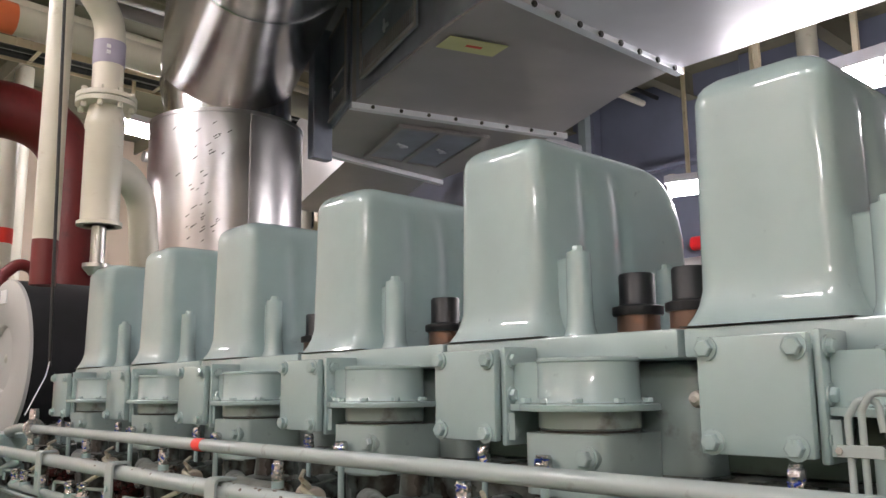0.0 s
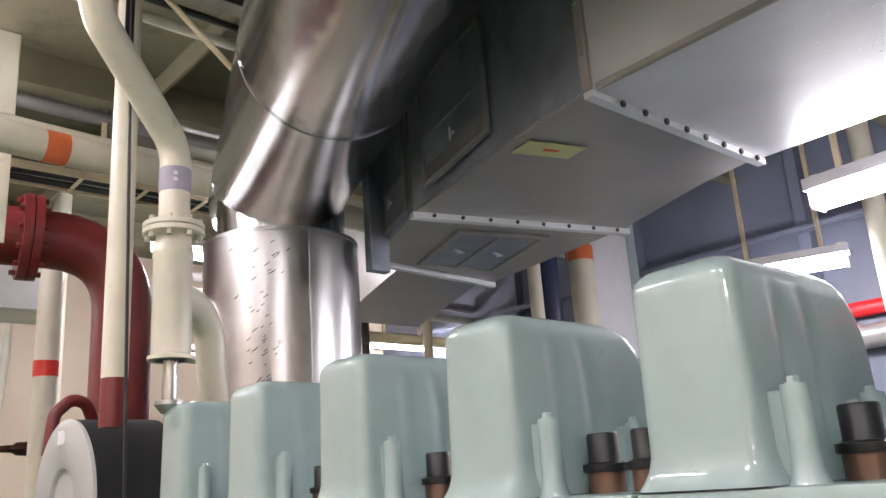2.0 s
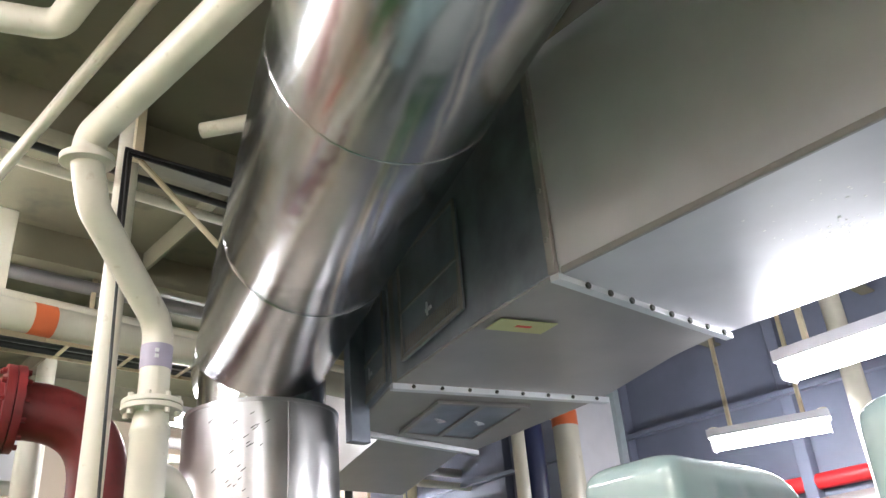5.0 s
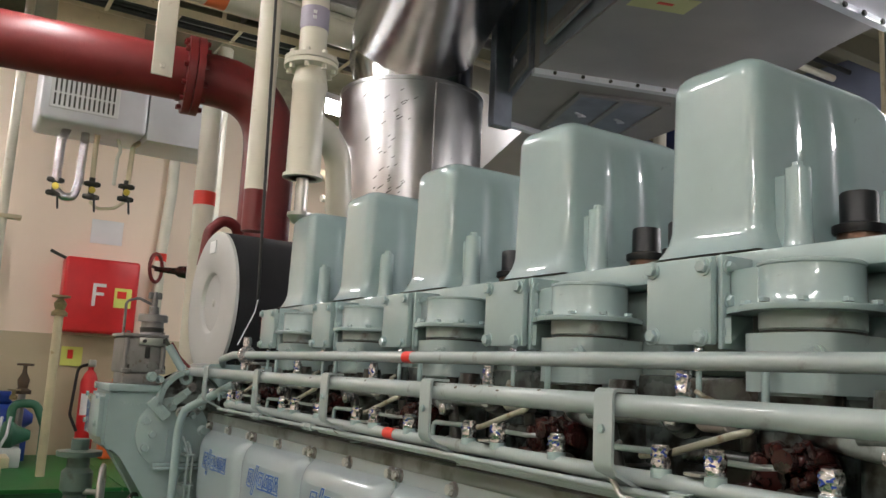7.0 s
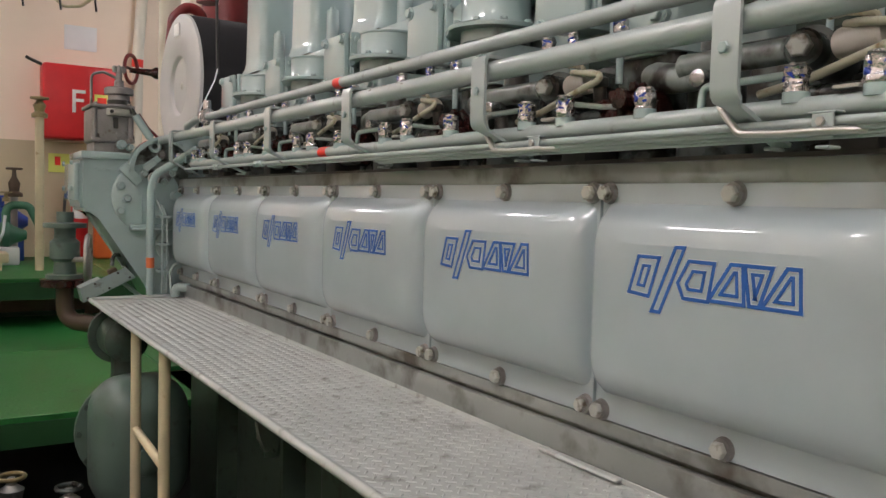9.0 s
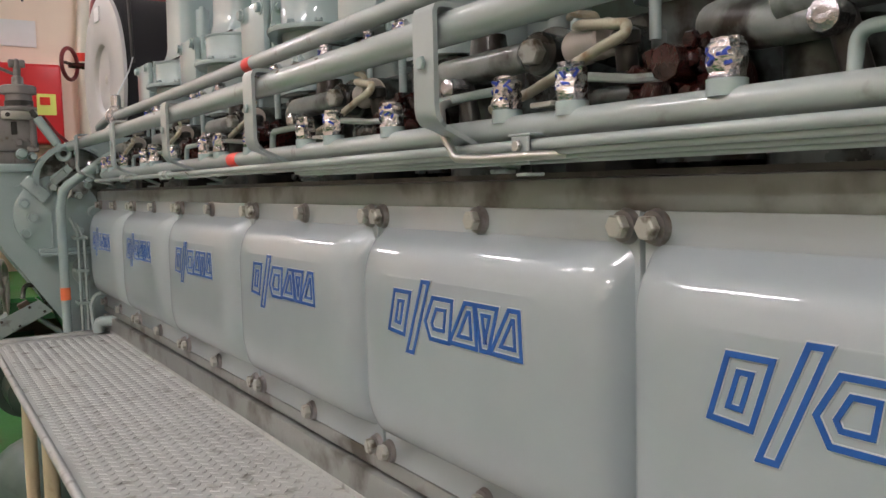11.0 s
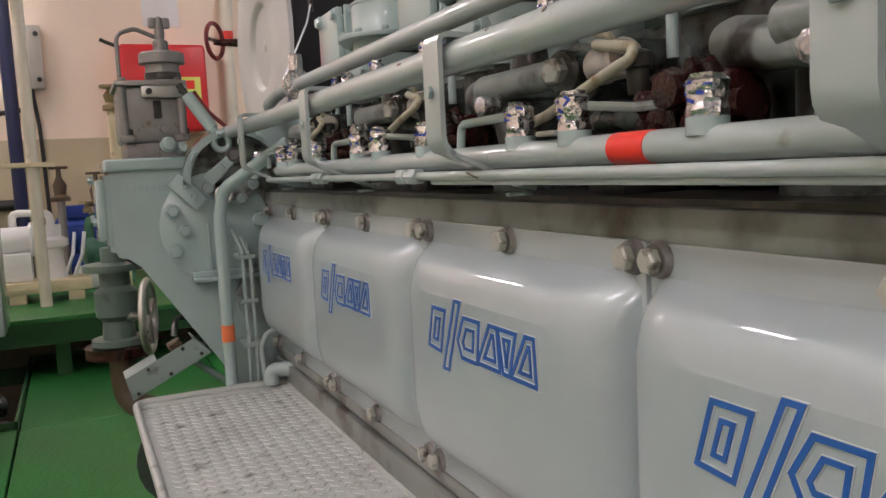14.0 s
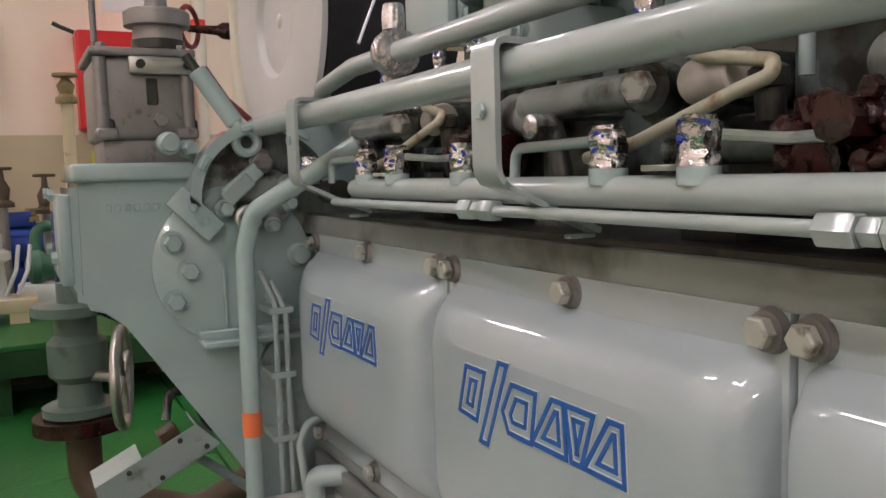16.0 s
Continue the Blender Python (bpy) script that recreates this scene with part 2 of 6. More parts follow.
def torus(bm, c, axis, big, small, seg=28, tseg=10):
    c, d = Vector(c), Vector(axis).normalized()
    u, v = frame_of(d)
    vs = []
    for i in range(seg):
        a = 2 * math.pi * i / seg
        o = u * math.cos(a) + v * math.sin(a)
        vs.append([bm.verts.new(c + o * (big + small * math.cos(2 * math.pi * j / tseg)) + d * (small * math.sin(2 * math.pi * j / tseg))) for j in range(tseg)])
    for i in range(seg):
        for j in range(tseg):
            bm.faces.new((vs[i][j], vs[(i + 1) % seg][j], vs[(i + 1) % seg][(j + 1) % tseg], vs[i][(j + 1) % tseg]))
    return bm


def prism(bm, outline, axis, lo, hi):
    """An outline of pairs pushed along an axis: x gives (y, z), y gives (x, z), z gives (x, y)."""
    def at(p, h):
        return {"x": (h, p[0], p[1]), "y": (p[0], h, p[1]), "z": (p[0], p[1], h)}[axis]
    return loft(bm, [[Vector(at(p, lo)) for p in outline], [Vector(at(p, hi)) for p in outline]])


def mesh_of(name, bm, material, angle=38):
    bmesh.ops.recalc_face_normals(bm, faces=bm.faces)
    me = bpy.data.meshes.new(name)
    bm.to_mesh(me)
    bm.free()
    me.materials.append(material)
    me.polygons.foreach_set("use_smooth", [True] * len(me.polygons))
    me.set_sharp_from_angle(angle=radians(angle))
    return me


BASE = {}


def thing(name, base, label, category, group="", kind=""):
    ob = tagged(new(name), label, category, group, kind)
    ob.location = base
    ob.empty_display_size = 0.05
    BASE[ob] = Vector(base)
    return ob


def part(name, bm, material, parent, label="", angle=38):
    """One mesh object under a thing or a part; its places are given in the world."""
    bmesh.ops.translate(bm, vec=-BASE[parent], verts=bm.verts)
    ob = new(name, mesh_of(name, bm, material, angle))
    ob.parent = parent
    BASE[ob] = BASE[parent]
    return tagged(ob, label)


def solo(name, bm, material, label, category, group="", kind="", angle=38):
    """A thing of one mesh."""
    return tagged(new(name, mesh_of(name, bm, material, angle)), label, category, group, kind)


def B():
    return bmesh.new()


def repeat(ob, steps):
    """Copies of a thing, moved by each step."""
    return [copy_thing(ob, Matrix.Translation(BASE[ob] + Vector(s))) for s in steps]


def shell(name, lo, hi, material, label, category):
    return solo(name, box(B(), lo, hi), material, label, category, kind="structure")

# ---- room ----
CEIL = 4.15
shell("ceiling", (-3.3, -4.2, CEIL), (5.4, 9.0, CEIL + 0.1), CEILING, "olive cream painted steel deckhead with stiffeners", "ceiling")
shell("wall_end", (-3.3, 8.5, 1.5), (5.4, 8.6, CEIL), WALL, "warm cream painted steel bulkhead", "wall")
shell("wall_end_lower", (-3.3, 8.497, -1.0), (5.4, 8.603, 1.5), DADO, "ochre painted lower band of the bulkhead", "wall")
shell("wall_left", (-3.4, -4.2, -1.0), (-3.3, 9.0, CEIL), WALL, "cream painted steel side wall", "wall")
shell("wall_right", (5.4, -4.2, -1.0), (5.5, 9.0, CEIL), BLUE_WALL, "blue-grey painted steel side wall", "wall")
shell("wall_back", (-3.3, -4.3, -1.0), (5.4, -4.2, CEIL), WALL, "cream painted steel wall behind the walkway", "wall")
shell("bilge_floor", (-3.3, -4.2, -1.0), (5.4, 8.5, -0.9), PIT, "dark oily bilge plating under the deck plates", "floor")
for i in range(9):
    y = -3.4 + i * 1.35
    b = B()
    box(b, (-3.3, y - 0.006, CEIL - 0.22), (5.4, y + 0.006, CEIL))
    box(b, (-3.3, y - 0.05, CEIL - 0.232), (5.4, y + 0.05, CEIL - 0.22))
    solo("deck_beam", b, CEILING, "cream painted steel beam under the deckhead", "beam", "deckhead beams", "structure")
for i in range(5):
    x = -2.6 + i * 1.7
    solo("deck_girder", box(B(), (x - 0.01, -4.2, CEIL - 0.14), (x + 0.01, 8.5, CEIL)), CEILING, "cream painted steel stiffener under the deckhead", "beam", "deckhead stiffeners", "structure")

# deck plates
floor = thing("floor", (-1.5, 4.5, 0), "green painted steel deck plates, grey on the unseen right side", "floor", kind="structure")


def deck(lo, hi, paint=None):
    part("plate", box(B(), (*lo, -0.03), (*hi, 0.0), 0.003, 1), paint or GREEN, floor)


deck((-3.28, -4.18), (-2.03, -1.0)); deck((-2.02, -4.18), (-0.8, -1.0)); deck((-3.28, -0.99), (-2.03, 1.6)); deck((-2.02, -0.99), (-0.8, 1.6))
deck((-3.28, 1.61), (-2.03, 3.54)); deck((-2.02, 1.61), (-0.8, 3.54)); deck((-3.28, 3.55), (-2.03, 5.23)); deck((-2.02, 3.55), (-0.8, 5.23))
# Unseen plates right of the engine are grey to keep green bounce off the duct.
deck((-0.79, 3.55), (0.2, 5.2)); deck((-0.79, 5.21), (0.2, 6.85)); deck((0.21, 4.4), (1.9, 6.85)); deck((1.91, -4.18), (5.38, 1.9), PLATE); deck((1.91, 1.91), (5.38, 6.85), PLATE)
deck((-3.28, 5.24), (-2.03, 6.85)); deck((-0.79, -4.18), (1.9, -1.1))
b = B()
for x0, x1, y in ((-0.8, 0.2, 3.55), (-3.28, -0.8, 5.23), (-3.28, 0.2, 6.86), (-0.8, 1.9, -1.1)):
    box(b, (x0, y - 0.012, -0.14), (x1, y, -0.028))
for x, y0, y1 in ((-0.8, -1.1, 3.55), (-0.8, 5.23, 6.86), (0.21, 3.55, 4.4)):
    box(b, (x - 0.01, y0, -0.14), (x, y1, -0.028))
part("edge_beam", b, GREEN_DARK, floor, "dark green steel angle under the plates")
b = B()
for x0, x1, y in ((-2.03, -0.8, 5.235), (-0.8, 0.15, 6.852)):
    box(b, (x0, y, 0.0), (x1, y + 0.012, 0.035))
box(b, (-0.812, 5.235, 0.0), (-0.8, 6.85, 0.035))
part("coaming", b, GREEN_DARK, floor, "low dark green upstand at the opening")
deck_up = thing("raised_deck", (0, 7.2, 0.36), "raised green steel deck on posts before the bulkhead", "deck", kind="structure")
for x0, x1 in ((-3.28, -1.21), (-1.2, 0.3), (0.31, 1.9), (1.91, 5.38)):
    part("plate", box(B(), (x0, 6.25, 0.33), (x1, 8.49, 0.36), 0.003, 1), GREEN, deck_up)
part("front_beam", box(B(), (-3.28, 6.25, 0.2), (5.38, 6.262, 0.329)), GREEN_DARK, deck_up, "dark green steel channel")
for x in (-2.4, -0.6, 0.5, 2.0):
    part("post", box(B(), (x - 0.04, 6.3, -0.9), (x + 0.04, 6.38, 0.329)), GREEN_DARK, deck_up)

# ---- engine ----
engine = thing("diesel_engine", (0.6, 1.6, -0.9), "large grey-green painted six-cylinder marine diesel engine block", "engine")
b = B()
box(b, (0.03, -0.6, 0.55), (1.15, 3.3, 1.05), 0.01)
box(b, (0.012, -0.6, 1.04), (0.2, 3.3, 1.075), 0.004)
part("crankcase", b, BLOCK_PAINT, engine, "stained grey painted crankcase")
part("bed_frame", box(B(), (0.1, -0.7, -0.9), (1.2, 3.4, 0.548), 0.02), BED_AND_SHADE, engine, "dark grey-green bed frame")
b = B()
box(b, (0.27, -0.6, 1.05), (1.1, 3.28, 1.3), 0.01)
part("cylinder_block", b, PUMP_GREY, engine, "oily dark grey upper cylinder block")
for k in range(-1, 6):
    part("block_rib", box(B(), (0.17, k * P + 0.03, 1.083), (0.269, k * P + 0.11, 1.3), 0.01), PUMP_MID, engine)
# Black strip added to paint the dark gap between rails and ledge.
part("gap_strip", box(B(), (0.02, -0.6, 1.0755), (0.26, 3.27, 1.082)), DIRTY, engine, "black oily strip darkening the gap behind the rails")
# Head deck coloured dark to stand in for deep shadow between the heads.
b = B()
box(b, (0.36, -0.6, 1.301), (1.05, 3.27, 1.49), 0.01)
part("head_deck", b, BED_AND_SHADE, engine)
part("lower_ledge", box(B(), (0.012, -0.6, 0.622), (0.029, 3.28, 0.646), 0.003), BLOCK_PAINT, engine)
part("kick_strip", box(B(), (0.008, -0.6, 0.562), (0.029, 3.28, 0.612), 0.004), BLOCK_PAINT, engine)
part("clip_plate", box(B(), (-0.012, 0.46, 0.5585), (0.007, 0.66, 0.566), 0.003, 1), PLATE, engine, "folded tab at the catwalk edge")
for y, r in ((0.55, 0.13), (1.05, 0.13), (1.62, 0.12), (2.3, 0.13)):
    cov = part("bed_cover", lathe(B(), (0.1, y, 0.2), (-1, 0, 0), [(r, 0), (r, 0.02), (r * 0.8, 0.03), (r * 0.75, 0.022), (0.02, 0.022)], 30), BED_AND_SHADE, engine, "round cover on the bed frame")
    for i in range(8):
        a = math.pi * i / 4
        part("cover_bolt", hexbolt(B(), (0.08, y + r * 0.9 * math.cos(a), 0.2 + r * 0.9 * math.sin(a)), (-1, 0, 0), 0.011, 0.012, False), BED_AND_SHADE, cov)
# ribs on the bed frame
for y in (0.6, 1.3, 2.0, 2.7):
    part("rib", box(B(), (0.02, y - 0.012, -0.8), (0.1, y + 0.012, 0.5)), BED_AND_SHADE, engine)

# crankcase doors
def rounded(y0, y1, z0, z1, r, n=5):
    out = []
    for cy, cz, a0 in ((y1 - r, z1 - r, 0), (y0 + r, z1 - r, 90), (y0 + r, z0 + r, 180), (y1 - r, z0 + r, 270)):
        for i in range(n + 1):
            a = radians(a0 + 90 * i / n)
            out.append((cy + r * math.cos(a), cz + r * math.sin(a)))
    return out


def inset(poly, d):
    """An outline drawn in by d, edge by edge."""
    n = len(poly)
    area = sum(poly[i][0] * poly[(i + 1) % n][1] - poly[(i + 1) % n][0] * poly[i][1] for i in range(n))
    out = []
    for i in range(n):
        a, b, c = (Vector(poly[j % n]) for j in (i - 1, i, i + 1))
        e1, e2 = (b - a).normalized(), (c - b).normalized()
        s = 1 if area > 0 else -1
        n1, n2 = Vector((-e1.y, e1.x)) * s, Vector((-e2.y, e2.x)) * s
        m = (n1 + n2) / max(1 + n1.dot(n2), 0.35)
        p = b + m * d
        out.append((p.x, p.y))
    return out


def outline(bm, poly, w, x0, x1):
    """A closed line of width w along an outline, mitred at its corners."""
    a, b = inset(poly, -w / 2), inset(poly, w / 2)
    n = len(poly)
    v = [[bm.verts.new((x, *p)) for p in q] for x, q in ((x0, a), (x0, b), (x1, a), (x1, b))]
    for i in range(n):
        j = (i + 1) % n
        for q in ((0, 1), (1, 3), (3, 2), (2, 0)):
            bm.faces.new((v[q[0]][i], v[q[0]][j], v[q[1]][j], v[q[1]][i]))


def crankcase_door():
    door = thing("crankcase_door", (0.0, P / 2, 0.64), "grey painted bulged crankcase door with blue outlined emblem", "engine door", "crankcase doors")
    y0, y1 = 0.003, P - 0.003
    part("flange", box(B(), (0.011, y0, 0.648), (0.03, y1, 1.042), 0.003), DOOR_PAINT, door)
    b = B()
    stages = ((0.012, 0.006, 0.694, 1.01, 0.022), (0.006, 0.008, 0.697, 1.007, 0.026), (0.0, 0.01, 0.7, 1.003, 0.03), (-0.012, 0.014, 0.706, 0.997, 0.036), (-0.022, 0.02, 0.713, 0.99, 0.042),
              (-0.03, 0.028, 0.722, 0.981, 0.046), (-0.036, 0.039, 0.734, 0.969, 0.046), (-0.0395, 0.052, 0.748, 0.957, 0.044), (-0.0415, 0.07, 0.766, 0.951, 0.04), (-0.042, 0.09, 0.786, 0.9505, 0.036))
    loft(b, [[Vector((x, y, z)) for y, z in rounded(y0 + e, y1 - e, z0, z1, r, 7)] for x, e, z0, z1, r in stages])
    part("panel", b, DOOR_PAINT, door, angle=60)
    for z, up in ((1.026, 1), (0.664, -1)):
        for y in (0.0195, P / 2, P - 0.0195):
            b = B()
            cyl(b, (0.011, y, z), (0.006, y, z), 0.0185, 0.0165, 18)
            cyl(b, (0.006, y, z), (0.0035, y, z), 0.0165, 0.016, 18)
            part("lug", b, GOV, door, "dark stained washer")
            b = B()
            hexbolt(b, (0.0035, y, z), (-1, 0, 0), 0.0128, 0.0125, False)
            part("bolt", b, BOLT, door, "hexagon bolt with worn paint")
    # outlined emblem of slanted plain shapes, about 0.29 m wide
    shapes = ([(0.397, 0.931), (0.415, 0.876), (0.375, 0.873), (0.356, 0.931)], [(0.326, 0.948), (0.368, 0.852), (0.352, 0.852), (0.31, 0.948)],
              [(0.301, 0.93), (0.32, 0.898), (0.309, 0.877), (0.266, 0.877), (0.257, 0.93)], [(0.23, 0.931), (0.265, 0.879), (0.207, 0.879), (0.211, 0.931)],
              [(0.208, 0.931), (0.199, 0.879), (0.184, 0.879), (0.166, 0.931)], [(0.145, 0.932), (0.18, 0.879), (0.124, 0.879), (0.127, 0.932)])
    line, pale = B(), B()
    for k, q in enumerate(shapes):
        outline(line, q, 0.0053, -0.0437, -0.0405)
        outline(pale, q, 0.0072, -0.0429, -0.0405)
        if k != 1:
            core = inset(q, 0.0135 if k in (0, 2) else 0.0105)
            outline(line, core, 0.0046, -0.0437, -0.0405)
            outline(pale, core, 0.0064, -0.0427, -0.0405)
    part("emblem", line, LOGO_BLUE, door, "blue outlined slanted emblem")
    part("emblem_edge", pale, EMBLEM_PALE, door, "pale edge of the emblem")
    return door


first = crankcase_door()
repeat(first, [(0, k * P, 0) for k in range(1, HEADS)])

# ---- rocker covers ----
def rocker_cover():
    cover = thing("rocker_cover", (0.5, 0.3, 1.53), "glossy grey-green domed rocker cover with fluted sides", "engine cover", "rocker covers")

    def ring(x0, x1, y0, y1, z, r, flute):
        out = []
        n = 6
        for cx, cy, a0 in ((x1 - r, y1 - r, 0), (x0 + r, y1 - r, 90), (x0 + r, y0 + r, 180), (x1 - r, y0 + r, 270)):
            for i in range(n + 1):
                a = radians(a0 + 90 * i / n)
                out.append((cx + r * math.cos(a), cy + r * math.sin(a)))
        # long sides get extra places for the flutes
        full = []
        m = len(out)
        for i, p in enumerate(out):
            full.append(p)
            q = out[(i + 1) % m]
            if abs(p[1] - q[1]) < 1e-6 and abs(p[0] - q[0]) > 0.05:
                for j in range(1, 40):
                    t = j / 40
                    x = p[0] + (q[0] - p[0]) * t
                    s = (x - x0) / max(x1 - x0, 0.01)
                    dip = 0.0
                    for c in (0.3, 0.52):
                        dip += 0.5 * (1 + math.cos(math.pi * (s - c) / 0.07)) * 0.008 if abs(s - c) < 0.07 else 0
                    inward = -1 if p[1] > (y0 + y1) / 2 else 1
                    full.append((x, p[1] + inward * dip * flute))
        return [Vector((x, y, z)) for x, y in full]

    b = B()
    rings = []
    z0, z1 = 1.532, 1.928
    for t in (0, 0.04, 0.08, 0.14, 0.2, 0.28, 0.45, 0.6, 0.72, 0.8, 0.86, 0.9, 0.94, 0.965, 0.985, 0.996, 1.0):
        z = z0 + (z1 - z0) * t
        flare = 0.02 * max(0.0, 1 - t / 0.16) ** 2
        taper = 0.005 * t
        top = max(0.0, (z - (z1 - 0.04)) / 0.04)
        inset = 0.04 * (1 - math.sqrt(max(0.0, 1 - top * top)))
        back = max(0.0, (z - (z1 - 0.17)) / 0.17)
        xb = 0.775 - 0.19 * (1 - math.sqrt(max(0.0, 1 - back * back)))
        rings.append(ring(0.243 - flare + taper + inset, xb + flare * 0.6 - inset * 0.3, 0.187 - flare + taper + inset, 0.411 + flare - taper - inset, z, 0.034, min(1.0, max(0.0, (t - 0.12) / 0.12), max(0.0, (0.9 - t) / 0.2))))
    loft(b, rings)
    part("hood", b, PAINT, cover, angle=50)
    for x, h in ((0.305, 1.688), (0.6, 1.68)):
        b = B()
        lathe(b, (x, 0.142, 1.5), (0, 0, 1), [(0.034, 0.03), (0.026, 0.05), (0.024, 0.08), (0.0225, h - 1.5)], 20)
        box(b, (x - 0.004, 0.145, 1.532), (x + 0.019, 0.2, h - 0.006), 0.004, 1)
        lug = part("lug", b, PAINT, cover)
        b = B()
        hexbolt(b, (x, 0.142, h), (0, 0, 1), 0.011, 0.013)
        part("nut", b, PAINT, lug)
    b = B()
    for k in range(6):
        y = 0.225 + 0.037 * (k % 4) + 0.004 * (k // 4)
        z = 1.845 - 0.011 * (k // 4)
        box(b, (0.2515, y, z), (0.256, y + 0.009, z + 0.0022))
    tagged(part("stencil_mark", b, INK, cover, "worn illegible stencilled marks"), kind="stuff")
    return cover


first = rocker_cover()
repeat(first, [(0, k * P, 0) for k in range(1, HEADS)])

# ---- cylinder heads with exhaust drums and junction plates ----
def cylinder_head():
    head = thing("cylinder_head", (0.4, 0.2, 1.3), "grey-green painted cylinder head with round flange and bolted plate", "cylinder head", "cylinder heads")
    yc = 0.048
    b = B()
    box(b, (0.228, -0.105, 1.484), (0.8, 0.425, 1.5305), 0.006)
    part("top_deck", b, PAINT, head)
    part("wall", box(B(), (0.29, -0.104, 1.1), (0.5, 0.17, 1.483), 0.03, 4), PAINT_WORN, head)
    part("gasket", box(B(), (0.226, 0.17, 1.5308), (0.78, 0.43, 1.5325)), DIRTY, head, "dark gasket line")
    b = B()
    lathe(b, (0.2, yc, 1.405), (0, 0, 1), [(0.09, 0.0), (0.115, 0.0), (0.116, 0.002), (0.116, 0.009), (0.114, 0.011), (0.088, 0.013), (0.084, 0.018), (0.083, 0.076), (0.0855, 0.078), (0.0855, 0.082), (0.083, 0.084)], 40)
    part("drum", b, PAINT, head)
    b = B()
    lathe(b, (0.2, yc, 1.1), (0, 0, 1), [(0.08, 0.17), (0.081, 0.18), (0.081, 0.268), (0.079, 0.27), (0.079, 0.275), (0.083, 0.278), (0.083, 0.306)], 32)
    part("neck", b, PAINT_WORN, head)
    part("slit", lathe(B(), (0.2, yc, 1.3705), (0, 0, 1), [(0.075, 0), (0.0815, 0.001), (0.0815, 0.004), (0.075, 0.005)], 32), DIRTY, head)
    b = B()
    prism(b, [(x, y) for x, y in rounded(0.117, 0.3, yc - 0.083, yc + 0.083, 0.034, 6)], "z", 1.275, 1.3695)
    cyl(b, (0.118, yc - 0.055, 1.335), (0.15, yc - 0.055, 1.335), 0.02, seg=18)
    part("body", b, PAINT_WORN, head)
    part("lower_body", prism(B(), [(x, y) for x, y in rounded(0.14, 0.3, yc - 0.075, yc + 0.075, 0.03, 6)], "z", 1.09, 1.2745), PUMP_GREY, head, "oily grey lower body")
    for a in range(0, 360, 36):
        x, y = 0.2 - 0.103 * math.cos(radians(a + 8)), yc + 0.103 * math.sin(radians(a + 8))
        if x < 0.25:
            b = B()
            hexbolt(b, (x, y, 1.416), (0, 0, 1), 0.009, 0.009, False)
            part("flange_bolt", b, PAINT, head)
    # plate with four bolts and its web to the drum
    b = B()
    box(b, (0.124, 0.19, 1.352), (0.14, 0.343, 1.508), 0.003)
    plate = part("bolted_plate", b, PAINT, head, angle=30)
    for y, z in ((0.206, 1.49), (0.328, 1.492), (0.212, 1.365), (0.325, 1.368)):
        b = B()
        hexbolt(b, (0.124, y, z), (-1, 0, 0), 0.0125, 0.012)
        part("bolt", b, PAINT, plate)
    b = B()
    box(b, (0.141, 0.18, 1.345), (0.225, 0.191, 1.512), 0.003)
    box(b, (0.141, 0.205, 1.36), (0.24, 0.335, 1.495), 0.003)
    prism(b, [(0.15, 0.179), (0.122, 0.15), (0.1, 0.095), (0.2, 0.07), (0.22, 0.179)], "z", 1.4048, 1.4153)
    prism(b, [(0.162, 0.179), (0.168, 0.179), (0.146, 0.105), (0.14, 0.105)], "z", 1.4153, 1.484)
    prism(b, [(0.146, 1.4), (0.146, 1.355), (0.2, 1.4)], "y", 0.165, 0.179)
    part("web", b, PAINT, head, angle=30)
    for z in (1.375, 1.43, 1.49):
        b = B()
        hexbolt(b, (0.158, 0.18, z), (0, -1, 0), 0.0105, 0.011)
        part("web_bolt", b, PAINT, head)
    # capped indicator fittings
    for x, y in ((0.42, 0.095), (0.42, -0.02)):
        cap = part("cap", lathe(B(), (x, y, 1.531), (0, 0, 1), [(0.046, 0.042), (0.048, 0.045), (0.048, 0.058), (0.036, 0.062), (0.034, 0.066), (0.034, 0.118), (0.031, 0.122)], 24), BLACK, head, "black rubber cap")
        part("collar", lathe(B(), (x, y, 1.531), (0, 0, 1), [(0.04, 0), (0.04, 0.042)], 24), COPPER, cap, "tarnished copper collar")
    # stay with foil-wrapped plug under the drum
    b = B()
    hexbolt(b, (0.118, yc - 0.055, 1.335), (-1, 0, 0), 0.013, 0.014)
    part("side_plug", b, PAINT_WORN, head)
    return head


first = cylinder_head()
repeat(first, [(0, k * P, 0) for k in range(1, HEADS)])

# ---- pipes along the engine ----
def pipe(name, pts, r, material, label, bend=0.0, group="", seg=16, category="pipe"):
    ob = thing(name, pts[0], label, category, group)
    part("run", tube(B(), pts, r, bend, seg), material, ob)
    return ob


def band(parent, p, q, r, material, label):
    part("band", cyl(B(), p, q, r * 1.012, seg=28), material, parent, label)


upper = pipe("upper_rail_pipe", [(0.0, -1.6, 1.318), (0.0, 2.98, 1.318), (0.0, 3.12, 1.3), (0.06, 3.3, 1.28)], 0.0145, RAIL, "grey-green painted pipe with a red band over the fuel pumps", 0.08)
band(upper, (0, 1.545, 1.318), (0, 1.585, 1.318), 0.0149, RED_TAPE, "red marking tape")
mid = pipe("bracket_pipe", [(-0.075, -1.6, 1.243), (-0.075, 3.29, 1.243)], 0.0185, RAIL, "chipped grey-green painted pipe held by strap brackets", 0.08)
low = pipe("lower_rail_pipe", [(-0.035, -1.6, 1.13), (-0.035, 2.9, 1.13), (0.05, 3.02, 1.13)], 0.0138, RAIL, "grey-green drain pipe with a red band and wrapped nipples", 0.05)
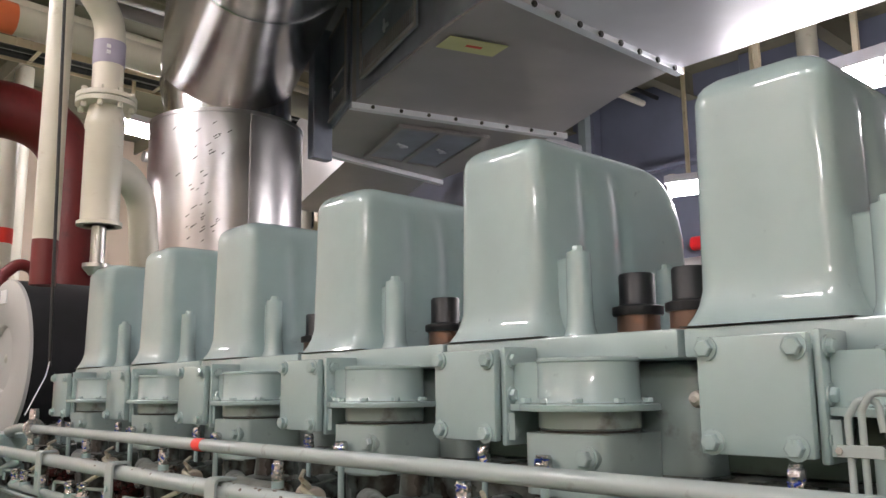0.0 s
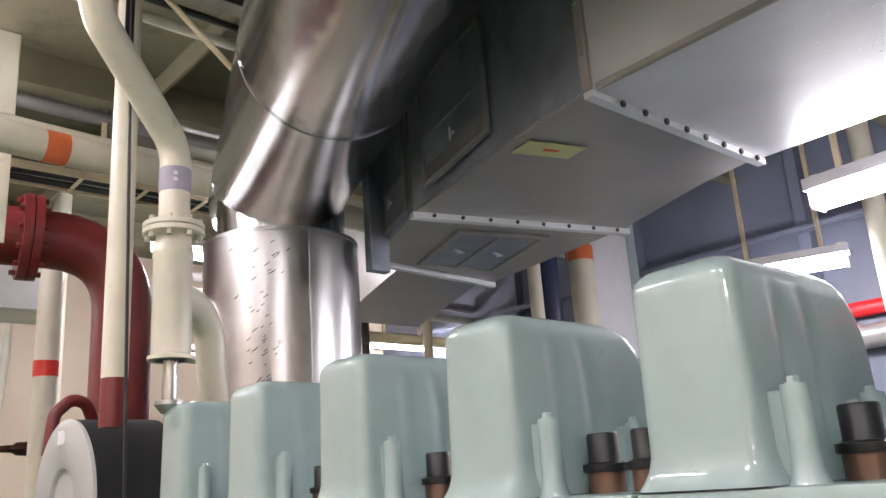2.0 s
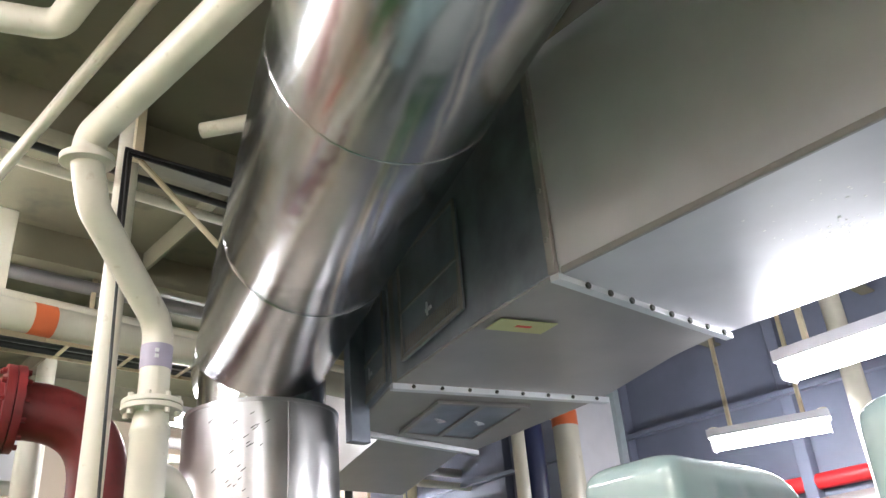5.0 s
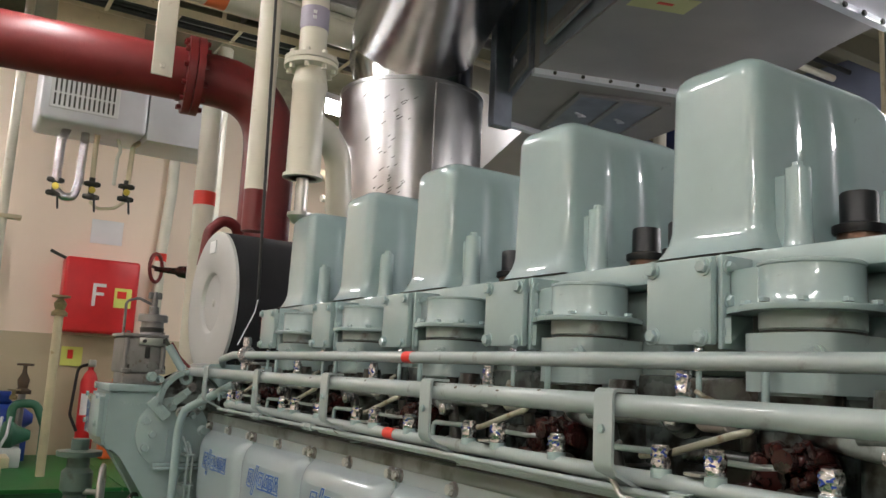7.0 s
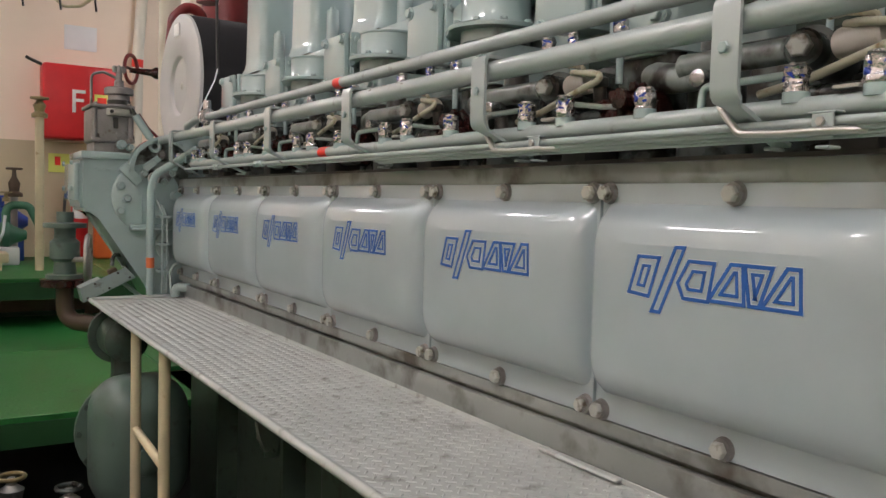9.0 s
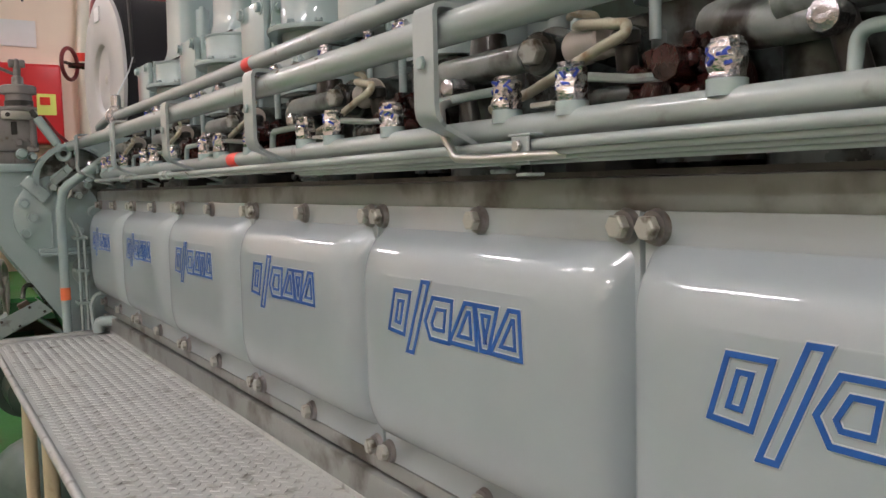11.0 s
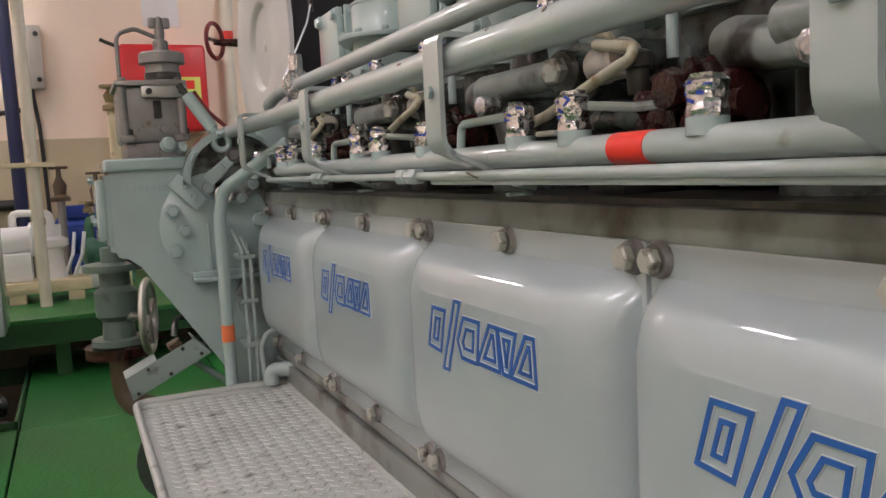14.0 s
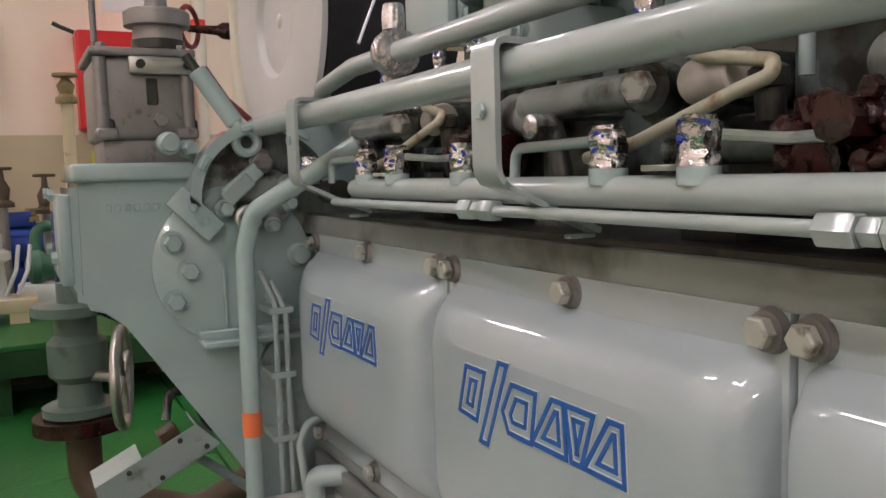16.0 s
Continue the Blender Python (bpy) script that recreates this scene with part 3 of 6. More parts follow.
band(low, (-0.035, 1.548, 1.13), (-0.035, 1.598, 1.13), 0.0142, RED_TAPE, "red marking tape")
thin = pipe("thin_drain_pipe", [(-0.052, -1.6, 1.11), (-0.052, 2.95, 1.11), (0.02, 3.05, 1.1)], 0.0058, RAIL, "thin grey-green pipe with hexagon unions", 0.04)
for y in (2.018, 2.468):
    b = B()
    for o, r, l in ((0, 0.0118, 0.027), (0.029, 0.0098, 0.014), (0.045, 0.0118, 0.027)):
        lathe(b, (-0.052, y + o, 1.11), (0, 1, 0), [(r * 0.88, 0), (r, 0.002), (r, l - 0.002), (r * 0.88, l)], 6)
    part("union", b, RAIL, thin)
for x, z, r, end in ((-0.047, 1.1025, 0.0042, 1.99), (-0.041, 1.0975, 0.0036, 1.27), (-0.035, 1.0935, 0.0034, 1.265)):
    pipe("inner_drain_pipe", [(x, -1.6, z), (x, end, z), (x + 0.07, end + 0.06, z)], r, RAIL, "thin grey-green pipe bundled under the drain pipe", 0.03, "bundled thin pipes", 12)


b = B()
for k in range(5):
    a, y = radians(150 + 14 * k), 1.86 - 0.006 * k
    c = Vector((-0.052 + 0.0058 * math.cos(a), y, 1.11 + 0.0058 * math.sin(a)))
    t = Vector((-math.sin(a), 0, math.cos(a)))
    o = Vector((math.cos(a), 0, math.sin(a))) * 0.0004
    q = [c + Vector((0, u * 0.005, 0)) + t * v * 0.0012 for u, v in ((-1, -0.6), (0.6, -1), (1, 0.5), (-0.4, 1))]
    loft(b, [[p - o for p in q], [p + o for p in q]])
tagged(part("rust_run", b, RUST, thin, "brown rust run"), kind="stuff")


def pipe_clip():
    clip = thing("pipe_clip", (-0.06, 0.097, 1.1), "grey-green sheet clip holding the thin pipes", "pipe clip", "pipe clips")
    b = B()
    box(b, (-0.0625, 0.083, 1.09), (-0.0588, 0.111, 1.119), 0.0012, 1)
    box(b, (-0.0625, 0.079, 1.1185), (-0.03, 0.116, 1.1215), 0.001, 1)
    box(b, (-0.0605, 0.088, 1.078), (-0.036, 0.106, 1.0815), 0.001, 1)
    part("sheet", b, RAIL, clip, angle=30)
    part("screw", hexbolt(B(), (-0.0625, 0.097, 1.109), (-1, 0, 0), 0.006, 0.006, False), STEEL, clip)
    return clip


first = pipe_clip()
repeat(first, [(0, k * P, 0) for k in (-1, 1)])


def strap_bracket():
    st = thing("strap_bracket", (-0.1, 0.207, 1.09), "grey-green bent steel strap bracket holding the pipes", "bracket", "strap brackets")
    y0, y1 = 0.186, 0.228
    prof = [(-0.055, 1.266), (-0.092, 1.2665), (-0.098, 1.264), (-0.1005, 1.258), (-0.1005, 1.156), (-0.099, 1.147), (-0.094, 1.14), (-0.084, 1.135), (-0.04, 1.115), (0.02, 1.09)]
    b = B()
    rings = []
    for i, (x, z) in enumerate(prof):
        a = Vector(prof[min(i + 1, len(prof) - 1)]) - Vector(prof[max(i - 1, 0)])
        n = Vector((-a.y, a.x)).normalized() * 0.003
        w = 0.0 if z > 1.137 else 0.008
        rings.append([Vector((x + n.x, y0 + w, z + n.y)), Vector((x + n.x, y1 - w, z + n.y)), Vector((x - n.x, y1 - w, z - n.y)), Vector((x - n.x, y0 + w, z - n.y))])
    loft(b, rings)
    part("strap", b, RAIL, st, angle=30)
    part("clamp", box(B(), (-0.012, 0.202, 1.0825), (0.02, 0.213, 1.0875), 0.0015, 1), RAIL, st)
    b = B()
    hexbolt(b, (-0.1035, 0.207, 1.205), (-1, 0, 0), 0.008, 0.006, False)
    part("rivet", b, PAINT, st)
    return st


first = strap_bracket()
repeat(first, [(0, d, 0) for d in (-1.1, -0.55, 0.545, 1.101, 1.64, 2.197, 2.778)])
for dy in (0.0, 0.535):
    pipe("bent_tube", [(-0.0, 0.285 + dy, 1.178), (-0.055, 0.258 + dy, 1.164), (-0.068, 0.236 + dy, 1.132), (-0.07, 0.207 + dy, 1.1), (-0.068, 0.15 + dy, 1.0975), (-0.064, 0.08 + dy, 1.098), (-0.02, 0.03 + dy, 1.1)], 0.005, STEEL, "thin bent bare steel tube beside a strap bracket", 0.02, "bent tubes", 12)


def foil_cap(x, y, z0, h, r, stem=0.014):
    ob = thing("wrapped_nipple", (x, y, z0), "nipple wrapped in crinkled aluminium tape", "pipe fitting", "wrapped nipples")
    b = B()
    rings = []
    for i in range(13):
        t = i / 12
        rr = r * (1.0 + 0.05 * math.sin(t * 9 + y * 9)) * (1 if t < 0.9 else 0.8)
        ring = ring_of(Vector((x, y, z0 + h * t)), Vector((1, 0, 0)), Vector((0, 1, 0)), rr, 18)
        rings.append([p + Vector((noise.noise(p * 150) * 0.003, noise.noise(p * 150 + Vector((7, 0, 0))) * 0.003, noise.noise(p * 120) * 0.0012)) for p in ring])
    loft(b, rings)
    part("foil", b, FOIL, ob, angle=20)
    part("stem", cyl(B(), (x, y, z0 - stem), (x, y, z0), r * (1.08 if stem < 0.03 else 0.5), seg=14), PAINT, ob)
    b = B()
    dice = random.Random(int(y * 1000) + int(x * 100))
    for k in range(7):
        a = math.pi + dice.uniform(-1.1, 1.1)
        c = Vector((x + r * 1.06 * math.cos(a), y + r * 1.06 * math.sin(a), z0 + h * dice.uniform(0.3, 0.85)))
        t = Vector((-math.sin(a), math.cos(a), 0))
        o = Vector((math.cos(a), math.sin(a), 0))
        w, l, q = dice.uniform(0.0008, 0.002), dice.uniform(0.002, 0.0055), dice.uniform(-1.0, 1.0)
        u_ = t * math.cos(q) + Vector((0, 0, math.sin(q)))
        v_ = o.cross(u_)
        loft(b, [[c + o * e + u_ * l * i + v_ * w * j for i, j in ((-1, -1), (1, -0.6), (0.8, 1), (-0.9, 0.7))] for e in (-0.0025, 0.0)])
    part("print", b, FOIL_PRINT, ob, "blue print on the tape")
    return ob


for k in range(-1, 6):
    y = k * P
    for dy, dz in ((0.047, 0.042), (0.152, 0.04), (0.405, 0.036)):
        foil_cap(-0.035, y + dy, 1.15, dz * 0.9, 0.0155)
    foil_cap(0.0, y + 0.14, 1.262, 0.04, 0.012)
    foil_cap(0.12, y + 0.213, 1.306, 0.04, 0.0105, 0.08)
    foil_cap(0.1, y + 0.063, 1.312, 0.026, 0.0135, 0.09)


lines = thing("sensing_lines", (0.07, 0.115, 1.25), "pair of thin bent grey-green tubes clipped before a drum", "tubing")
for y, top in ((0.127, 1.425), (0.112, 1.433)):
    part("tube", tube(B(), [(0.072, y, 1.14), (0.072, y, top - 0.02), (0.072, y - 0.012, top), (0.08, y - 0.03, top), (0.08, y - 0.034, 1.39)], 0.0042, 0.012, 10), RAIL, lines)
part("clip", box(B(), (0.0655, 0.09, 1.362), (0.0675, 0.14, 1.376), 0.0008, 1), RAIL, lines)
part("screw", hexbolt(B(), (0.0655, 0.136, 1.369), (-1, 0, 0), 0.0045, 0.004, False), STEEL, lines)
plug = thing("steel_plug", (0.14, 0.36, 1.42), "bare steel side plug beside a bolted plate", "pipe fitting")
part("plug", lathe(B(), (0.2, 0.362, 1.424), (-1, 0, 0), [(0.008, 0), (0.009, 0.03), (0.0115, 0.034), (0.0125, 0.046), (0.01, 0.054), (0.005, 0.057)], 12), STEEL, plug, angle=25)

# ---- fuel pumps ----
def fuel_pump():
    pump = thing("fuel_pump", (0.12, 0.2, 1.076), "oily grey fuel injection pump with pipes and dark red coupling", "fuel pump", "fuel pumps")
    part("barrel", lathe(B(), (0.14, 0.42, 1.076), (0, 0, 1), [(0.06, 0), (0.06, 0.05), (0.046, 0.055), (0.046, 0.13), (0.052, 0.135), (0.052, 0.165), (0.03, 0.17), (0.026, 0.21)], 22), PUMP_GREY, pump)
    b = B()
    cyl(b, (0.055, 0.21, 1.226), (0.24, 0.262, 1.222), 0.026, 0.034, 20, 0.004)
    cyl(b, (0.09, 0.22, 1.226), (0.125, 0.23, 1.225), 0.036, seg=20)
    arm = part("side_barrel", b, PUMP_GREY, pump)
    b = B()
    hexbolt(b, (0.055, 0.21, 1.226), (-1, -0.25, 0), 0.0165, 0.017, False)
    part("hexagon_cap", b, BOLT, arm)
    b = B()
    cyl(b, (0.07, 0.12, 1.228), (0.2, 0.16, 1.228), 0.024, 0.03, 18, 0.003)
    cyl(b, (0.1, 0.0, 1.165), (0.1, 0.22, 1.165), 0.015, seg=14)
    part("link_barrel", b, PUMP_GREY, pump)
    part("painted_arm", cyl(B(), (0.066, 0.235, 1.226), (0.07, 0.43, 1.226), 0.0185, 0.02, 20, 0.003), PUMP_MID, pump, "grimy grey-green painted arm")
    part("cream_sleeve", cyl(B(), (0.06, 0.09, 1.227), (0.085, 0.17, 1.227), 0.021, 0.022, 20, 0.003), GOV_PAINT, pump, "stained cream sleeve")
    part("lagging", lathe(B(), (0.062, 0.37, 1.199), (0.3, 0.93, 0.16), [(0.013, 0), (0.0155, 0.02), (0.02, 0.06), (0.025, 0.11), (0.026, 0.16), (0.022, 0.18)], 22), PUMP_MID, pump, "grimy grey taped lagging")
    part("black_plug", lathe(B(), (0.05, 0.055, 1.185), (-0.1, 0, 1), [(0.012, 0), (0.012, 0.025), (0.016, 0.027), (0.016, 0.04), (0.01, 0.044)], 10), DIRTY, pump, "oily black plug")
    b = B()
    lathe(b, (0.078, -0.07, 1.163), (0, 1, 0), [(0.016, 0), (0.018, 0.012), (0.034, 0.014), (0.036, 0.026), (0.03, 0.03), (0.031, 0.044), (0.038, 0.048), (0.038, 0.058), (0.03, 0.062), (0.031, 0.078), (0.036, 0.081), (0.034, 0.094), (0.018, 0.098), (0.016, 0.112)], 18)
    box(b, (0.045, -0.04, 1.1), (0.11, 0.012, 1.15), 0.01, 2)
    cyl(b, (0.01, -0.03, 1.18), (0.05, -0.03, 1.18), 0.018, seg=8)
    cyl(b, (0.03, 0.0, 1.15), (0.05, 0.0, 1.15), 0.022, seg=12)
    cyl(b, (0.06, -0.08, 1.165), (0.06, 0.05, 1.165), 0.014, seg=12)
    cyl(b, (0.06, -0.04, 1.185), (0.05, -0.035, 1.206), 0.014, 0.011, seg=10)
    cyl(b, (0.05, 0.015, 1.18), (0.045, 0.02, 1.2), 0.013, 0.009, seg=8)
    joint = part("coupling", b, MAROON, pump, "oily dark red coupling")
    lumps = B()
    for k in range(14):
        a = k * 2.4
        p = Vector((0.045 - 0.01 * math.sin(k * 1.7), -0.01 + 0.045 * math.cos(a), 1.165 + 0.028 * math.sin(a)))
        lathe(lumps, p, (-0.8, 0.4 * math.cos(a * 1.3), 0.5 * math.sin(a * 2.1)), [(0.006 + 0.002 * (k % 3), -0.012), (0.009 + 0.002 * (k % 3), 0.0), (0.0075 + 0.002 * (k % 3), 0.006), (0.003, 0.01 + 0.003 * (k % 4))], 12)
    tagged(part("grime_lump", lumps, MAROON, joint, "oily lumps of grime"), kind="stuff")
    for i in range(4):
        a = 0.4 + i * 1.7
        y, z = -0.015 + 0.03 * math.cos(a), 1.165 + 0.026 * math.sin(a)
        part("stub", cyl(B(), (0.028 - 0.004 * (i % 2), y, z), (0.05, y, z), 0.006 + 0.002 * (i % 3), seg=8), MAROON, joint)
    part("drain_tube", tube(B(), [(0.05, 0.02, 1.14), (0.02, 0.045, 1.135), (0.03, 0.09, 1.12)], 0.007, 0.02, 8), MAROON, pump)
    for z in (1.12, 1.19):
        bolt = B()
        hexbolt(bolt, (0.035, -0.045, z + 0.01), (-1, 0, 0), 0.009, 0.01, False)
        part("bolt", bolt, MAROON, joint)
    b = B()
    box(b, (0.15, 0.08, 1.076), (0.2, 0.2, 1.2), 0.01)
    box(b, (0.06, 0.1, 1.076), (0.15, 0.17, 1.12), 0.008)
    part("linkage", b, DIRTY, pump, "black oily linkage")
    part("knuckle", cyl(B(), (0.04, 0.46, 1.12), (0.04, 0.53, 1.12), 0.022, seg=14), DIRTY, pump)
    part("lever", cyl(B(), (0.06, 0.335, 1.1), (0.06, 0.37, 1.21), 0.013, seg=10), DIRTY, pump)
    part("injection_pipe", tube(B(), [(0.01, 0.24, 1.16), (0.01, 0.17, 1.172), (0.018, 0.06, 1.208), (0.02, 0.03, 1.216), (0.028, 0.034, 1.228), (0.045, 0.12, 1.243), (0.075, 0.16, 1.25)], 0.006, 0.018, 10), TAN, pump)
    b = B()
    hexbolt(b, (0.07, 0.12, 1.228), (-1, -0.3, 0), 0.0165, 0.016, False)
    part("brass_nut", b, BRASS, pump, "stained brass nut")
    part("yellow_tube", tube(B(), [(0.06, 0.115, 1.236), (0.05, 0.1, 1.25), (0.06, 0.15, 1.262), (0.1, 0.2, 1.27)], 0.0046, 0.015, 8), TAN, pump, "short ochre tube")
    part("return_pipe", tube(B(), [(-0.03, 0.03, 1.172), (0.0, 0.0, 1.168), (0.04, -0.03, 1.17)], 0.0046, 0.01, 8), RAIL, pump)
    part("u_pipe", tube(B(), [(-0.035, 0.3, 1.138), (-0.034, 0.298, 1.172), (-0.03, 0.165, 1.174)], 0.0055, 0.014, 10), PAINT, pump)
    b = B()
    box(b, (-0.05, 0.062, 1.147), (-0.02, 0.095, 1.152), 0.001, 1)
    part("name_tag", b, STEEL, pump)
    part("wrapped_end", lathe(B(), (0.055, 0.365, 1.198), (-1, -0.1, 0), [(0.013, 0), (0.015, 0.006), (0.0135, 0.012), (0.0155, 0.018), (0.0135, 0.03), (0.007, 0.033)], 12), FOIL, pump, "end wrapped in crinkled foil", 25)
    return pump


first = fuel_pump()
repeat(first, [(0, k * P, 0) for k in (-1, 1, 2, 3, 4, 5)])

# ---- catwalk ----
walkway = thing("engine_catwalk", (-0.18, 1.4, 0.55), "grey chequer plate catwalk beside the crankcase doors", "catwalk")
X0, X1, Y0, Y1, ZC = -0.378, 0.02, -0.9, 3.195, 0.558
part("deck_plate", box(B(), (X0 + 0.01, Y0, ZC - 0.012), (X1, Y1 - 0.01, ZC - 0.004)), PLATE, walkway)
part("edge_tube", tube(B(), [(X0, Y0, ZC), (X0, Y1, ZC), (X1, Y1, ZC)], 0.0095, 0.05, 12), PLATE, walkway)
part("inner_edge", box(B(), (X1 - 0.012, Y0, ZC - 0.012), (X1, Y1 - 0.02, ZC + 0.006), 0.002, 1), PLATE, walkway)
verts, faces = [], []
ny, nx = int((Y1 - Y0 - 0.06) / 0.03), 13
for i in range(ny):
    for j in range(nx):
        for s in (0, 1):
            cx = X0 + 0.03 + j * 0.0285 + (0.01425 if s else 0)
            cy = Y0 + 0.03 + i * 0.03 + (0.015 if s else 0)
            a = radians(45 if s else -45)
            dx, dy = math.cos(a) * 0.0105, math.sin(a) * 0.0105
            wx, wy = -math.sin(a) * 0.0032, math.cos(a) * 0.0032
            n0 = len(verts)
            z0, z1 = ZC - 0.0042, ZC - 0.0024
            verts += [(cx - dx, cy - dy, z0), (cx - wx, cy - wy, z0), (cx + dx, cy + dy, z0), (cx + wx, cy + wy, z0), (cx - dx * 0.6, cy - dy * 0.6, z1), (cx + dx * 0.6, cy + dy * 0.6, z1)]
            faces += [(n0, n0 + 1, n0 + 4), (n0 + 1, n0 + 2, n0 + 5), (n0 + 1, n0 + 5, n0 + 4), (n0 + 2, n0 + 3, n0 + 5), (n0 + 3, n0, n0 + 4), (n0 + 3, n0 + 4, n0 + 5)]
me = bpy.data.meshes.new("raised_tread")
me.from_pydata([(x + 0.18, y - 1.4, z - 0.55) for x, y, z in verts], [], faces)
me.materials.append(PLATE)
tread = tagged(new("raised_tread", me), kind="stuff")
tread.parent = walkway
for y in (2.38, 1.985, 0.35):
    part("leg", tube(B(), [(-0.355, y, ZC - 0.012), (-0.355, y, -0.9)], 0.017, 0, 14), CREAM_OLD, walkway, "cream painted tubular leg")
part("cross_tube", tube(B(), [(-0.355, 1.985, 0.19), (-0.355, 2.38, 0.21)], 0.014, 0, 12), CREAM_OLD, walkway)

# machinery below the catwalk
cooler = thing("lube_oil_cooler", (-0.2, 2.75, -0.2), "grey-green cast pump casing below the catwalk", "pump casing")
part("casing", box(B(), (-0.435, 2.66, -0.22), (-0.07, 2.99, 0.3), 0.14, 6), CASTING, cooler)
part("boss", lathe(B(), (-0.26, 2.665, 0.0), (0, -1, 0), [(0.06, -0.01), (0.05, 0.02), (0.02, 0.03)], 20), CASTING, cooler)
part("flange", lathe(B(), (-0.23, 3.0, 0.04), (0, 1, 0), [(0.23, 0), (0.23, 0.025), (0.15, 0.026), (0.15, 0.12)], 30), CASTING, cooler)
for a in range(0, 360, 30):
    b = B()
    hexbolt(b, (-0.23 + 0.215 * math.cos(radians(a)), 3.0, 0.04 + 0.215 * math.sin(radians(a))), (0, -1, 0), 0.012, 0.012, False)
    part("bolt", b, BED_AND_SHADE, cooler)
part("support", box(B(), (-0.3, 2.74, -0.9), (-0.15, 2.98, 0.0), 0.01), BED_AND_SHADE, cooler)
oil_pump = thing("gear_pump", (-0.15, 3.15, 0.35), "grey-green gear pump under the catwalk end", "pump")
part("body", lathe(B(), (-0.27, 3.05, 0.41), (0, 1, 0), [(0.05, -0.1), (0.085, -0.08), (0.09, 0.08), (0.06, 0.1)], 24), BED_AND_SHADE, oil_pump)
part("flange", lathe(B(), (-0.27, 3.14, 0.41), (0, 1, 0), [(0.12, 0), (0.12, 0.025), (0.05, 0.03), (0.05, 0.3)], 24), BED_AND_SHADE, oil_pump)
part("support", box(B(), (-0.31, 3.02, 0.1), (-0.21, 3.1, 0.36), 0.01), BED_AND_SHADE, oil_pump)
strainer = thing("strainer_box", (0.05, 1.5, 0.1), "dark grey-green strainer cover on the bed frame", "strainer")
part("cover", box(B(), (0.04, 1.35, -0.05), (0.1, 1.75, 0.36), 0.03, 3), BED_AND_SHADE, strainer)
part("handle", tube(B(), [(0.04, 1.5, 0.1), (0.0, 1.5, 0.1), (0.0, 1.62, 0.1), (0.04, 1.62, 0.1)], 0.01, 0.02), BED_AND_SHADE, strainer)

# ---- gear casing at the far end ----
gear = thing("gear_casing", (-0.1, 3.4, 0.3), "grey-green cast gear casing with round bolted cover", "gear casing")
b = B()
prism(b, [(-0.4, 1.155), (-0.404, 0.955), (-0.392, 0.928), (-0.315, 0.905), (-0.14, 0.613), (-0.05, 0.45), (0.9, 0.45), (0.9, 1.28), (0.0, 1.28), (-0.12, 1.19), (-0.2, 1.168)], "y", 3.3, 3.62)
bmesh.ops.bevel(b, geom=b.edges[:], offset=0.014, segments=2, affect="EDGES")
part("housing", b, PAINT, gear)
b = B()
box(b, (-0.398, 3.285, 1.15), (-0.19, 3.63, 1.182), 0.008, 3)
part("top_flange", b, PAINT, gear)
b = B()
box(b, (-0.422, 3.31, 0.97), (-0.4, 3.6, 1.13), 0.006)
for y in (3.34, 3.57):
    for z in (1.02, 1.13):
        hexbolt(b, (-0.422, y, z), (-1, 0, 0), 0.012, 0.012, False)
part("end_cover", b, PAINT, gear)
disc = part("round_cover", lathe(B(), (-0.128, 3.3, 0.99), (0, -1, 0), [(0.147, 0), (0.147, 0.011), (0.143, 0.014), (0.02, 0.014)], 56), PAINT, gear)
for x, z in ((-0.238, 1.037), (-0.211, 0.984), (-0.238, 0.93), (-0.06, 0.925)):
    b = B()
    hexbolt(b, (x, 3.286, z), (0, -1, 0), 0.0165, 0.02)
    part("bolt", b, PAINT, disc)
part("rim", loft(B(), [[Vector((-0.066 + r * math.cos(a), y, 1.112 + r * math.sin(a))) for r, y in ((0.143, 3.3), (0.143, 3.25), (0.123, 3.25), (0.123, 3.3))] for a in [radians(5 + 6 * i) for i in range(31)]]), PAINT, gear)
for a in (60, 105, 150):
    part("rim_rib", box(B(), (-0.066 + 0.133 * math.cos(radians(a)) - 0.014, 3.243, 1.112 + 0.133 * math.sin(radians(a)) - 0.006), (-0.066 + 0.133 * math.cos(radians(a)) + 0.014, 3.25, 1.112 + 0.133 * math.sin(radians(a)) + 0.006), 0.002, 1, (0, 90 - a, 0)), PAINT, gear)
# Plate inside the rim, darker than the rim around it.
part("hub_plate", lathe(B(), (-0.066, 3.3, 1.112), (0, -1, 0), [(0.121, 0), (0.121, 0.006), (0.06, 0.008), (0.056, 0.02), (0.02, 0.022)], 40), PUMP_MID, gear, "darker plate inside the rim")
part("arm", box(B(), (-0.15, 3.262, 1.128), (-0.07, 3.276, 1.158), 0.003, 1, (0, -38, 0)), PAINT, gear)
for x, z, r in ((-0.142, 1.094, 0.015), (-0.055, 1.06, 0.012), (-0.02, 1.1, 0.012), (0.0, 1.16, 0.01)):
    part("bolt", hexbolt(B(), (x, 3.28, z), (0, -1, 0), r, 0.022), PAINT_WORN, gear)
part("spoke", box(B(), (-0.152, 3.281, 0.85), (-0.146, 3.287, 1.0), 0.001, 1), PAINT, gear)
b = B()
box(b, (-0.25, 3.25, 1.066), (-0.15, 3.272, 1.11), 0.004, 2, (0, 45, 0))
for x, z in ((-0.205, 1.1), (-0.185, 1.075)):
    hexbolt(b, (x, 3.25, z), (0, -1, 0), 0.008, 0.006, False)
part("clamp_plate", b, PAINT, gear)
b = B()
hexbolt(b, (-0.074, 3.268, 1.18), (0, -1, 0), 0.017, 0.024)
part("hexagon_plug", b, GOV, gear, "stained bare hexagon plug")
b = B()
box(b, (-0.2, 3.3, 0.855), (0.0, 3.27, 0.872), 0.003, 1)
